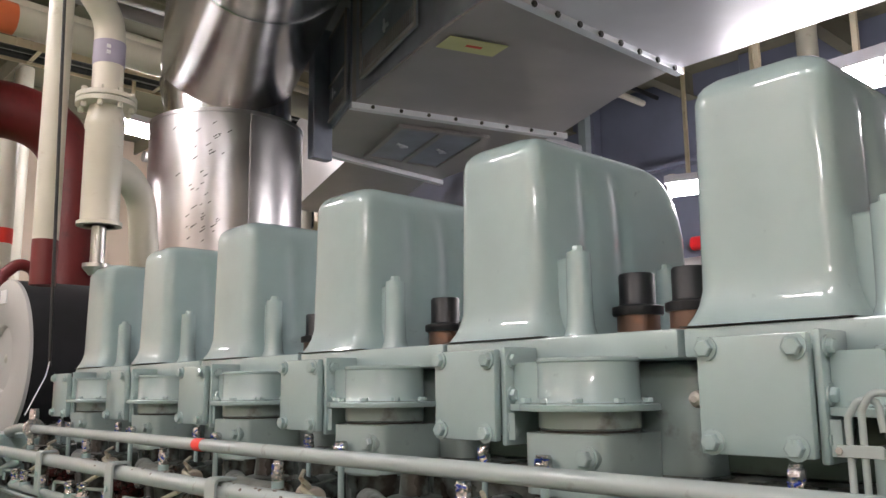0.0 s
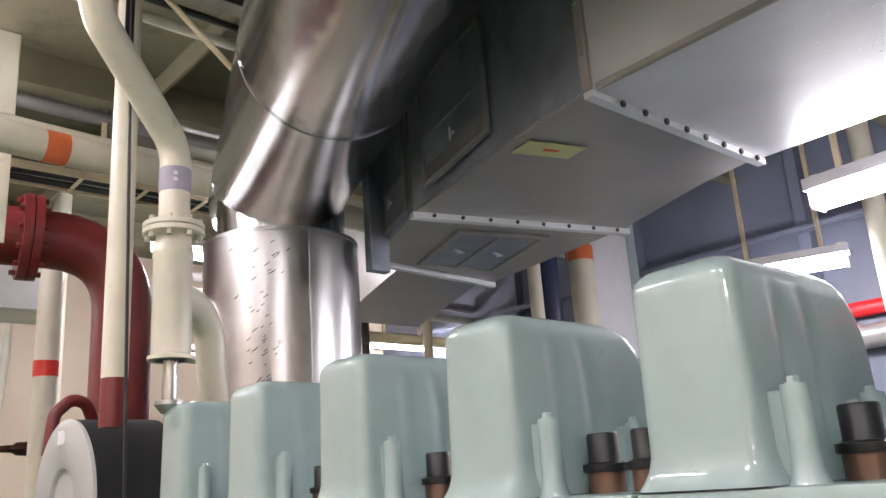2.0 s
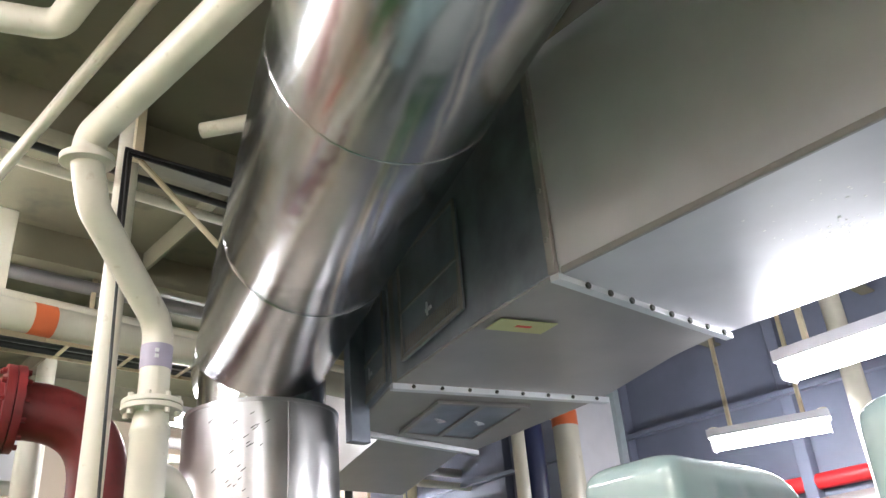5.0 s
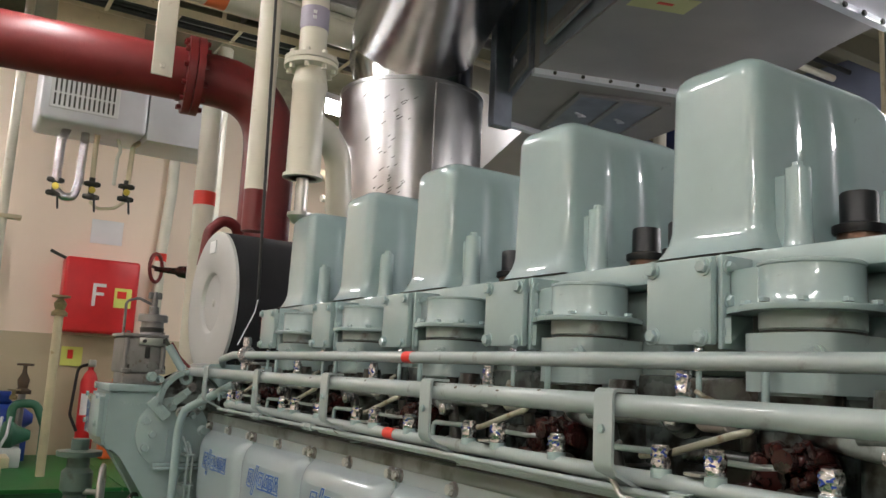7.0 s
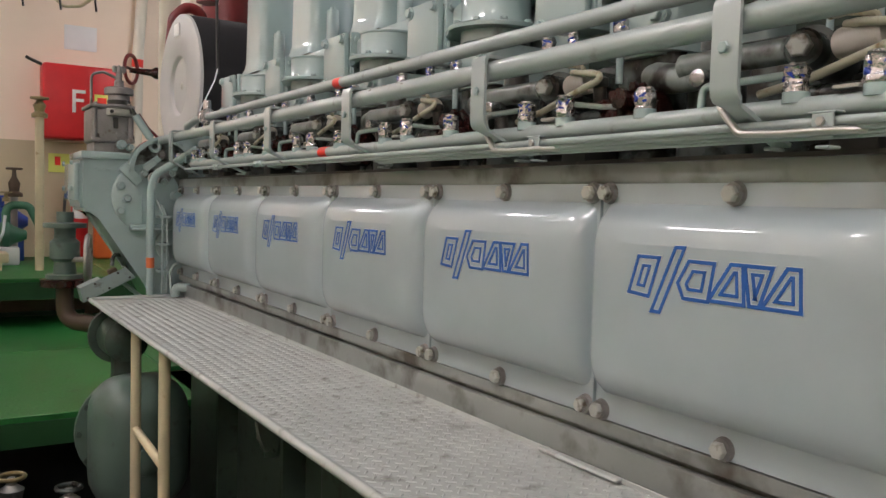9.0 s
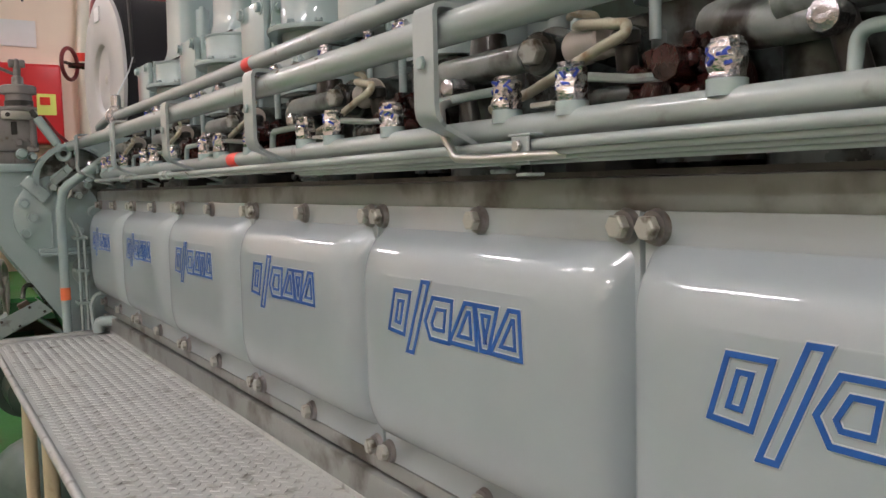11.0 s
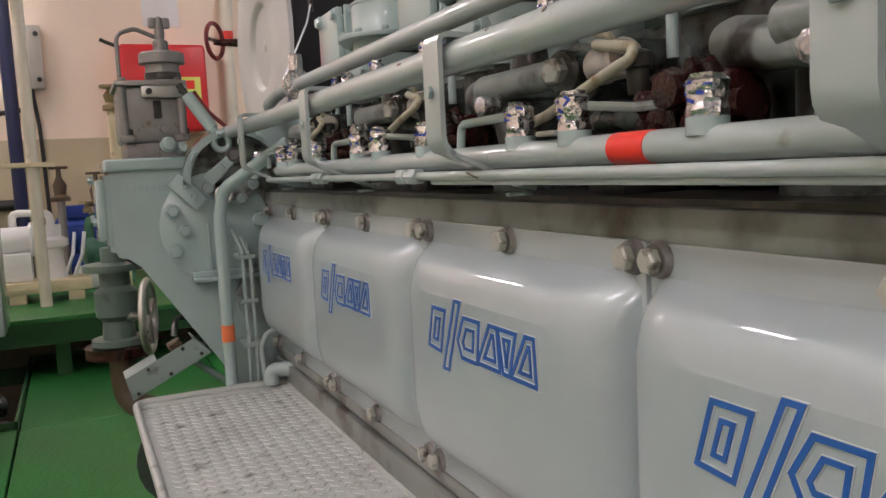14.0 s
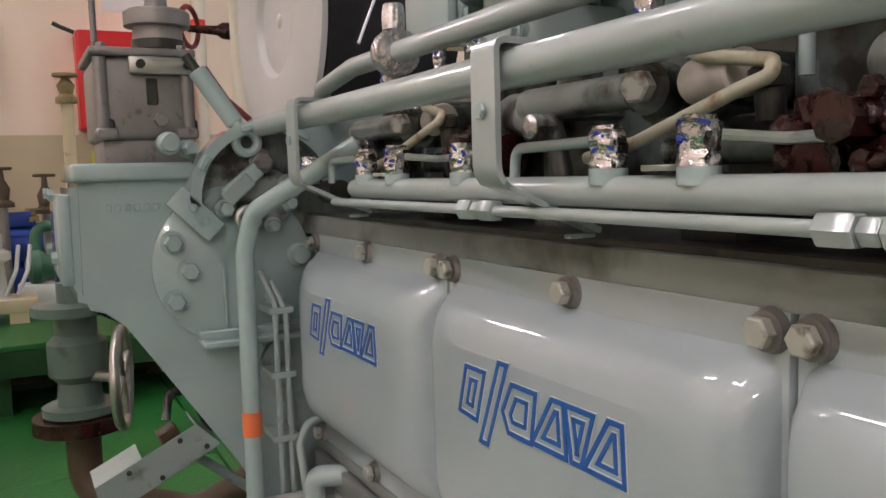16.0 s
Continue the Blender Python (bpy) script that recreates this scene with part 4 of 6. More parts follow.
part("rib", b, PAINT, gear)
b = B()
for i, (w, h) in enumerate(((0.01, 0.012), (0.009, 0.012), (0.01, 0.012), (0.009, 0.012), (0.01, 0.012), (0.009, 0.012), (0.01, 0.012))):
    box(b, (-0.345 + i * 0.016, 3.297, 1.098), (-0.345 + i * 0.016 + w, 3.301, 1.098 + h), 0.001, 1)
part("cast_marks", b, PAINT, gear, "raised cast marks, illegible")

for x, z, r in ((-0.235, 1.215, 0.016), (-0.02, 1.13, 0.02), (-0.005, 1.0, 0.018), (-0.1, 0.83, 0.014)):
    part("boss", lathe(B(), (x, 3.3, z), (0, -1, 0), [(r * 1.3, 0), (r * 1.3, 0.02), (r, 0.024), (r * 0.9, 0.04)], 18), PAINT, gear)
b = B()
hexbolt(b, (-0.2, 3.3, 1.205), (0, -1, 0), 0.013, 0.05)
part("stud", b, PAINT, gear)
part("cam_plate", box(B(), (-0.15, 3.255, 1.115), (-0.09, 3.27, 1.145), 0.003, 1, (0, -40, 0)), PAINT_WORN, gear)
part("sight_ring", torus(B(), (-0.105, 3.262, 1.075), (0, 1, 0), 0.02, 0.006, 22, 8), STEEL, gear)
part("sight_hole", lathe(B(), (-0.105, 3.286, 1.075), (0, -1, 0), [(0.019, 0), (0.019, 0.02)], 18), DIRTY, gear)
part("shelf", box(B(), (-0.2, 3.24, 0.845), (-0.01, 3.3, 0.857), 0.003, 1), PAINT, gear)
part("lower_cover", lathe(B(), (-0.02, 3.3, 0.78), (0, -1, 0), [(0.07, 0), (0.07, 0.015), (0.02, 0.02)], 24), PAINT_WORN, gear)
# governor
gov = thing("governor", (-0.26, 3.45, 1.182), "bare cast metal speed governor on top of the gear casing", "governor")
b = B()
box(b, (-0.335, 3.36, 1.182), (-0.185, 3.56, 1.225), 0.004)
part("foot", b, GOV, gov)
b = B()
box(b, (-0.345, 3.35, 1.225), (-0.175, 3.58, 1.375), 0.012, 3)
for x in (-0.335, -0.185):
    cyl(b, (x, 3.352, 1.23), (x, 3.352, 1.372), 0.012, seg=12)
part("case", b, GOV, gov)
part("lid", box(B(), (-0.353, 3.342, 1.375), (-0.168, 3.588, 1.39), 0.004), GOV, gov)
part("dark_gap", lathe(B(), (-0.215, 3.46, 1.39), (0, 0, 1), [(0.03, 0), (0.05, 0.012), (0.05, 0.03), (0.03, 0.04)], 24), DIRTY, gov)
for x in (-0.33, -0.19):
    part("lid_screw", hexbolt(B(), (x, 3.36, 1.39), (0, 0, 1), 0.009, 0.009, False), GOV, gov)
    part("side_lug", box(B(), (x - 0.02, 3.335, 1.225), (x + 0.02, 3.352, 1.245), 0.004, 1), GOV, gov)
part("neck", lathe(B(), (-0.215, 3.46, 1.39), (0, 0, 1), [(0.052, 0), (0.048, 0.005), (0.046, 0.055), (0.062, 0.057), (0.062, 0.083), (0.055, 0.088), (0.022, 0.09), (0.02, 0.12), (0.012, 0.124)], 28), GOV, gov)
wing = part("wing_nut", lathe(B(), (-0.215, 3.46, 1.514), (0, 0, 1), [(0.012, 0), (0.014, 0.02), (0.009, 0.06), (0.004, 0.064)], 14), GOV, gov)
b = B()
for s in (-1, 1):
    box(b, (-0.215 + s * 0.018 - 0.011, 3.452, 1.545), (-0.215 + s * 0.018 + 0.011, 3.468, 1.575), 0.006, 2)
part("wing", b, GOV, wing)
b = B()
cyl(b, (-0.245, 3.345, 1.365), (-0.185, 3.345, 1.365), 0.004)
box(b, (-0.288, 3.334, 1.342), (-0.168, 3.342, 1.375), 0.006, 2)
part("terminal_strip", b, STEEL, gov)
for x in (-0.268, -0.185):
    b = B()
    cyl(b, (x, 3.336, 1.359), (x, 3.322, 1.359), 0.008, seg=10)
    part("knob", b, BLACK, gov)
b = B()
hexbolt(b, (-0.235, 3.35, 1.26), (0, -1, 0), 0.014, 0.014)
part("sight_plug", b, GOV, gov)
part("slot", box(B(), (-0.258, 3.346, 1.288), (-0.238, 3.3505, 1.336), 0.002, 1), DIRTY, gov)
for x0 in (-0.345, -0.2):
    part("pocket", box(B(), (x0 + 0.004, 3.346, 1.232), (x0 + 0.03, 3.3505, 1.262), 0.004, 1), DIRTY, gov)
part("oil_pipe", tube(B(), [(-0.33, 3.47, 1.39), (-0.33, 3.47, 1.53), (-0.28, 3.47, 1.545), (-0.22, 3.47, 1.52)], 0.006, 0.03, 10), GOV, gov)
actuator = thing("actuator_rod", (-0.13, 3.2, 1.22), "grey-green rod with eye between governor and cover", "control rod")
part("sleeve", cyl(B(), (-0.178, 3.29, 1.345), (-0.118, 3.27, 1.25), 0.017, seg=18, bev=0.002), PAINT, actuator)
part("tip", cyl(B(), (-0.195, 3.296, 1.372), (-0.176, 3.29, 1.342), 0.009, seg=12), DIRTY, actuator)
b = B()
torus(b, (-0.1, 3.265, 1.215), (0, 1, 0), 0.02, 0.009, 24, 8)
cyl(b, (-0.12, 3.268, 1.255), (-0.112, 3.266, 1.235), 0.012, seg=12)
part("eye", b, PAINT, actuator)

drain = pipe("bent_drain_pipe", [(0.02, 3.02, 1.2), (-0.03, 3.05, 1.165), (-0.118, 3.18, 1.09), (-0.13, 3.2, 1.02), (-0.13, 3.21, 0.56)], 0.0165, PAINT, "bent grey-green pipe with an orange band down to the catwalk", 0.06)
band(drain, (-0.13, 3.2072, 0.685), (-0.13, 3.2062, 0.73), 0.0174, ORANGE, "orange marking tape")
for x, top in ((-0.075, 0.98), (-0.055, 0.96)):
    tb = pipe("sensing_tube", [(x - 0.02, 3.24, top), (x, 3.22, top - 0.06), (x, 3.22, 0.56)], 0.0055, PAINT_WORN, "thin grey tube down the casing", 0.03, "sensing tubes", 8)
for z in (0.9, 0.78, 0.66):
    solo("tube_clip", box(B(), (-0.088, 3.212, z), (-0.042, 3.29, z + 0.012), 0.001, 1), PAINT_WORN, "small grey clip holding the sensing tubes", "pipe clip", "tube clips")
sheet = thing("bent_guard", (-0.3, 3.42, 0.5), "grey sheet steel guard tilted beside the catwalk end", "guard")
GB = [(-0.388, 0.588), (-0.203, 0.676), (-0.159, 0.63), (-0.373, 0.525)]
for k in range(1, 4):
    p, q = Vector(GB[k]), Vector(GB[(k + 1) % 4])
    n = Vector((-(q - p).y, (q - p).x)).normalized() * 0.002
    part("side_sheet", prism(B(), [p + n, q + n, q - n, p - n], "y", 3.3618, 3.46), PAINT_WORN, sheet, angle=30)
part("front_sheet", prism(B(), GB, "y", 3.358, 3.3615), PAINT_WORN, sheet, angle=30)
lid_end = Vector(GB[0]).lerp(Vector(GB[1]), 0.45)
part("lid_sheet", prism(B(), [Vector(GB[0]), lid_end, lid_end + Vector((0.001, -0.004)), Vector(GB[0]) + Vector((0.001, -0.004))], "y", 3.3618, 3.46), PAINT_WORN, sheet, angle=30)
for k, (u_, v_) in enumerate(((0.08, 0.85), (0.5, 0.86), (0.92, 0.8), (0.3, 0.15), (0.8, 0.15))):
    p = Vector(GB[0]).lerp(Vector(GB[1]), u_).lerp(Vector(GB[3]).lerp(Vector(GB[2]), u_), v_)
    part("screw", hexbolt(B(), (p.x, 3.358, p.y), (0, -1, 0), 0.0055, 0.006, False), DIRTY, sheet, "dark screw")
part("terminal", box(B(), (-0.265, 3.39, 0.625), (-0.225, 3.43, 0.668), 0.004, 1, (0, -25, 0)), RUST, sheet, "dirty brown terminal inside")
part("wire", tube(B(), [(-0.25, 3.41, 0.68), (-0.24, 3.43, 0.73), (-0.19, 3.46, 0.72), (-0.15, 3.5, 0.62)], 0.009, 0.03, 10), PUMP_GREY, sheet, "grey armoured cable")
part("stay", tube(B(), [(-0.2, 3.42, 0.6), (-0.06, 3.42, 0.48)], 0.01), PAINT_WORN, sheet)

valve = thing("hand_valve", (-0.32, 3.95, 0.55), "grey flanged valve with steel handwheel", "valve")
part("body", lathe(B(), (-0.37, 3.98, 0.575), (0, 0, 1), [(0.09, 0), (0.09, 0.02), (0.055, 0.022), (0.05, 0.08), (0.07, 0.1), (0.07, 0.18), (0.05, 0.2), (0.05, 0.25), (0.1, 0.252), (0.1, 0.275), (0.04, 0.28), (0.04, 0.33)], 26), CASTING, valve)
part("flange", lathe(B(), (-0.37, 3.98, 0.535), (0, 0, 1), [(0.115, 0), (0.115, 0.035)], 26), MAROON, valve, "dark red flange")
wheel = part("handwheel", torus(B(), (-0.281, 3.86, 0.675), (0.97, -0.24, 0), 0.118, 0.012, 32, 10), STEEL, valve)
b = B()
for a in range(4):
    d = Vector((0.24, 0.97, 0)) * math.cos(a * math.pi / 2 + 0.4) + Vector((0, 0, 1)) * math.sin(a * math.pi / 2 + 0.4)
    cyl(b, Vector((-0.281, 3.86, 0.675)), Vector((-0.281, 3.86, 0.675)) + d * 0.116, 0.008, seg=8)
cyl(b, (-0.275, 3.858, 0.675), (-0.35, 3.95, 0.67), 0.014, seg=12)
part("spokes", b, STEEL, wheel)
part("lower_pipe", tube(B(), [(-0.37, 3.98, 0.535), (-0.37, 3.98, 0.36), (-0.14, 3.75, 0.34), (0.06, 3.63, 0.48)], 0.042, 0.12, 18), RUST, valve, "stained brown elbow pipe")

# turbocharger air filter
filt = thing("air_filter", (0.4, 4.14, 1.3), "round turbocharger air filter, black felt drum and grey face", "air filter")
AX = Vector((1.0, 0.03, 0)).normalized()
FC = Vector((0.225, 4.14, 1.602))
part("drum", lathe(B(), FC, AX, [(0.37, 0.07), (0.376, 0.013), (0.383, 0.02), (0.383, 0.4), (0.365, 0.41)], 56), FELT, filt)
part("face", lathe(B(), FC, AX, [(0.125, 0.045), (0.148, 0.02), (0.158, -0.004), (0.168, -0.01), (0.365, -0.01), (0.384, -0.004), (0.384, 0.012)], 56), GREY_DISC, filt, "light grey disc")
part("hub", lathe(B(), FC, AX, [(0.126, 0.044), (0.11, 0.05), (0.06, 0.052), (0.03, 0.04), (0.022, 0.012), (0.01, 0.006)], 30), STEEL, filt, "bare metal hub in the recess")
filt_stand = part("mount", box(B(), (0.3, 3.55, 1.215), (0.6, 4.42, 1.3), 0.02), PUMP_GREY, filt)
tagn = part("sticker", box(B(), (FC.x - 0.017, FC.y - 0.03, FC.z + 0.27), (FC.x - 0.009, FC.y + 0.06, FC.z + 0.335), turn=(0, 0, 2)), WHITE, filt, "small white sticker")
hang = pipe("hanger_bar", [(0.13, 3.12, 1.54), (0.092, 3.12, 3.0), (0.073, 3.12, 3.81), (0.62, 3.12, 3.84)], 0.0065, CABLE, "black steel hanger bar beside the air filter", 0.02, seg=10, category="pipe hanger")
part("angle_bar", box(B(), (0.058, 3.128, 3.42), (0.096, 3.136, 3.82), 0.002, 1), CABLE, hang)
part("angle_bar", box(B(), (0.06, 3.128, 3.795), (0.66, 3.136, 3.835), 0.002, 1), CABLE, hang)
wire = pipe("loose_cable", [(0.13, 3.12, 1.56), (0.1, 3.06, 1.5), (0.02, 3.0, 1.36)], 0.0025, GALV_PALE, "thin pale cable tied to the pipe", 0.05, seg=8, category="cable")

joint = thing("wrapped_flange", (0.0, 2.83, 1.318), "pipe flange wrapped in crinkled aluminium tape", "pipe fitting")
part("foil", lathe(B(), (0.0, 2.79, 1.318), (0, 1, 0), [(0.018, 0.012), (0.033, 0.014), (0.034, 0.022), (0.031, 0.026), (0.034, 0.03), (0.033, 0.038), (0.018, 0.04)], 18), FOIL, joint, angle=25)
part("nipple", lathe(B(), (0.0, 2.82, 1.35), (0, 0, 1), [(0.016, 0), (0.0165, 0.02), (0.0145, 0.034), (0.012, 0.036)], 12), FOIL, joint, angle=25)
hose = pipe("red_hose", [(-0.15, 3.36, 1.36), (-0.11, 3.36, 1.3), (-0.06, 3.34, 1.25), (0.0, 3.34, 1.2)], 0.006, RED_PAINT, "thin dark red hose behind the governor rod", 0.03, seg=10, category="hose")
elbow = thing("grey_elbow", (-0.03, 3.18, 0.56), "small grey elbow fitting at the catwalk end", "pipe fitting")
part("elbow", tube(B(), [(0.03, 3.14, 0.6), (-0.03, 3.17, 0.6), (-0.03, 3.17, 0.56)], 0.02, 0.02, 14), PAINT_WORN, elbow)
part("loop", tube(B(), [(-0.045, 3.17, 0.57), (-0.05, 3.19, 0.66), (-0.03, 3.19, 0.7), (0.03, 3.19, 0.7)], 0.007, 0.03, 10), PAINT_WORN, elbow)
rng = random.Random(3)
chips = B()
for k in range(34):
    y = rng.choice((rng.uniform(-0.1, 0.2), rng.uniform(0.9, 1.3), rng.uniform(1.4, 2.2)))
    a = radians(rng.uniform(60, 150))
    c = Vector((-0.075, y, 1.243)) + Vector((math.cos(a), 0, math.sin(a))) * 0.0184
    l, w = rng.uniform(0.003, 0.011), rng.uniform(0.002, 0.005)
    t = Vector((-math.sin(a), 0, math.cos(a)))
    ring = [c + Vector((0, 1, 0)) * l * math.cos(q) * rng.uniform(0.6, 1) + t * w * math.sin(q) * rng.uniform(0.6, 1) for q in [i * math.pi / 3 for i in range(6)]]
    out = Vector((math.cos(a), 0, math.sin(a))) * 0.0006
    loft(chips, [ring, [p + out for p in ring]])
tagged(part("paint_chip", chips, RUST, mid, "brown chips in the paint"), kind="stuff")

# ---- exhaust stack and lagged duct ----
SC = Vector((1.28, 3.97, 0))
stack = thing("exhaust_stack", (SC.x, SC.y, 1.3), "shiny stainless clad vertical exhaust trunk with scuff marks", "exhaust trunk")
part("cladding", lathe(B(), (SC.x, SC.y, 1.3), (0, 0, 1), [(0.43, 0), (0.43, 1.6), (0.434, 1.602), (0.434, 1.622), (0.425, 1.625)], 64), STACK_STEEL, stack)
part("side_channel", box(B(), (1.56, 3.5, 2.72), (1.69, 3.56, 3.5), 0.004, 1), DUCT_DARK, stack, "dark steel channel beside the trunk")
part("collar", lathe(B(), (SC.x, SC.y, 2.92), (0, 0, 1), [(0.36, 0), (0.36, 0.3)], 48), STAINLESS, stack)
DV = Vector((0.375, 0.927, 0)).normalized()
seam_at = SC + Vector((-0.08, -0.4, 0)).normalized() * 0.431
part("seam", box(B(), (seam_at.x - 0.004, seam_at.y - 0.004, 1.32), (seam_at.x + 0.004, seam_at.y + 0.004, 2.9)), GALV, stack, "riveted seam")
rng = random.Random(4)
b = B()
for i in range(46):
    a = radians(rng.gauss(226, 9))
    z = rng.uniform(2.1, 2.85)
    p = SC + Vector((math.cos(a), math.sin(a), 0)) * 0.4305
    t = Vector((-math.sin(a), math.cos(a), 0))
    s = rng.uniform(0.006, 0.017)
    up = Vector((0, 0, 1))
    out = Vector((math.cos(a), math.sin(a), 0)) * 0.0012
    q = [p + t * s + up * (z + s * 0.5), p - t * s + up * (z - s * 0.7), p - t * s * 0.8 + up * (z - s * 0.7 - 0.005), p + t * s + up * (z + s * 0.5 - 0.004)]
    loft(b, [q, [v + out for v in q]])
tagged(part("scuffs", b, DIRTY, stack, "dark scuff marks"), kind="stuff")
big = thing("exhaust_duct", (SC.x, SC.y, 3.1), "large stainless clad horizontal exhaust duct overhead", "exhaust duct")
CZ, CR = 3.325, 0.385
p0 = SC + DV * 0.42 + Vector((0, 0, CZ))
part("cladding", lathe(B(), p0, -DV, [(CR - 0.06, 0), (CR - 0.02, 0.012), (CR, 0.04), (CR, 6.5)], 72), STAINLESS, big)
for d in (0.42, 1.9, 3.1, 4.6):
    part("joint_band", lathe(B(), p0 - DV * d, -DV, [(CR, 0), (CR + 0.0012, 0.001), (CR + 0.0012, 0.006), (CR, 0.007)], 72), STAINLESS, big)

# ---- ventilation duct ----
duct = thing("ventilation_duct", (1.6, 1.0, 2.79), "galvanised sheet ventilation trunk with flanges and access panels", "ventilation duct")


def section(c, across, half, z0, z1):
    c, a = Vector((*c, 0)), Vector((*across, 0)).normalized()
    return [c - a * half + Vector((0, 0, z0)), c + a * half + Vector((0, 0, z0)), c + a * half + Vector((0, 0, z1)), c - a * half + Vector((0, 0, z1))]


def corners(l, r, z0, z1):
    return [Vector((*l, z0)), Vector((*r, z0)), Vector((*r, z1)), Vector((*l, z1))]


NL, NR, ML, MR, FL, FR, EL, ER = (1.035, 1.55), (2.125, 1.55), (1.153, 2.0), (2.26, 1.89), (1.512, 3.06), (2.745, 2.69), (1.83, 3.85), (2.93, 3.95)
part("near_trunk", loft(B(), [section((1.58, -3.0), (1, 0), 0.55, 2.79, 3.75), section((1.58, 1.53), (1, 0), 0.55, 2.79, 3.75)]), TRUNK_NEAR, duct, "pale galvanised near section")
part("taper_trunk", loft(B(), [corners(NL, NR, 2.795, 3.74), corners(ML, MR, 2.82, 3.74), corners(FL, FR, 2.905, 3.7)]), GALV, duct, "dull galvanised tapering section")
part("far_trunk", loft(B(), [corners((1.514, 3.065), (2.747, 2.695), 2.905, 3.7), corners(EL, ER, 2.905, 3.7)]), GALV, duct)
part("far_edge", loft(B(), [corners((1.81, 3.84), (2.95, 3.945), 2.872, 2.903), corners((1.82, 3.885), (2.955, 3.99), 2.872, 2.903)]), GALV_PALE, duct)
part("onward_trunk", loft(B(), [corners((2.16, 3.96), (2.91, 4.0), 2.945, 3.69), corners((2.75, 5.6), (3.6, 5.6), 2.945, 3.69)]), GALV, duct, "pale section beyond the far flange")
fl = part("flange", box(B(), (1.02, 1.52, 2.765), (2.15, 1.56, 2.79), 0.002, 1), GALV_PALE, duct, "pale bolted angle flange")
for i in range(8):
    part("flange_bolt", hexbolt(B(), (1.17 + i * 0.128, 1.519, 2.772), (0, -1, 0), 0.013, 0.012, False), DIRTY, fl)
part("flange_upright", box(B(), (1.008, 1.523, 2.79), (1.03, 1.557, 3.75), 0.002, 1), GALV, duct, "upright leg of the angle flange")
for i in range(4):
    part("flange_bolt", hexbolt(B(), (1.008, 1.54, 2.92 + i * 0.2), (-1, 0, 0), 0.011, 0.01, False), GALV, duct)
part("edge_fold", box(B(), (1.0265, -3.0, 2.784), (1.042, 1.515, 2.812), 0.004, 1), GALV, duct, "folded lower edge of the near section")
fl = part("flange", loft(B(), [corners((1.49, 3.04), (2.765, 2.66), 2.872, 2.903), corners((1.503, 3.082), (2.778, 2.702), 2.872, 2.903)]), GALV_PALE, duct)
for i in range(8):
    q = Vector((1.6, 3.008, 2.888)).lerp(Vector((2.68, 2.686, 2.888)), i / 7)
    part("flange_bolt", hexbolt(B(), q, (-0.286, -0.958, 0), 0.011, 0.01, False), DIRTY, fl)
# access panel with two lids under the far section
AC = [Vector((1.908, 3.169)), Vector((2.444, 2.984)), Vector((2.692, 3.719)), Vector((2.135, 3.803))]


def on_panel(u, v, z):
    return Vector((*AC[0].lerp(AC[1], u).lerp(AC[3].lerp(AC[2], u), v), z))


def panel_bar(bm, u0, u1, v0, v1, z0, z1):
    loft(bm, [[on_panel(u, v, z) for u, v in ((u0, v0), (u1, v0), (u1, v1), (u0, v1))] for z in (z0, z1)])


b = B()
for q in ((0, 1, 0, 0.05), (0, 1, 0.95, 1), (0, 0.055, 0.05, 0.95), (0.945, 1, 0.05, 0.95), (0.47, 0.53, 0.05, 0.95)):
    panel_bar(b, *q, 2.886, 2.9045)
part("panel_frame", b, GALV, duct, "folded frame of the access panel", 30)
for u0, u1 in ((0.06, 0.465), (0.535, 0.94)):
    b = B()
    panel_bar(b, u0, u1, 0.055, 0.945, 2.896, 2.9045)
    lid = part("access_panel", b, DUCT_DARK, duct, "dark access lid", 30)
    c = on_panel((u0 + u1) / 2, 0.5, 2.893)
    b = B()
    box(b, c - Vector((0.05, 0.009, 0.006)), c + Vector((0.05, 0.009, 0.003)), 0.002, 1, (0, 0, 15))
    cyl(b, c - Vector((0, 0, 0.014)), c, 0.016, seg=12)
    part("handle", b, GALV_PALE, lid)
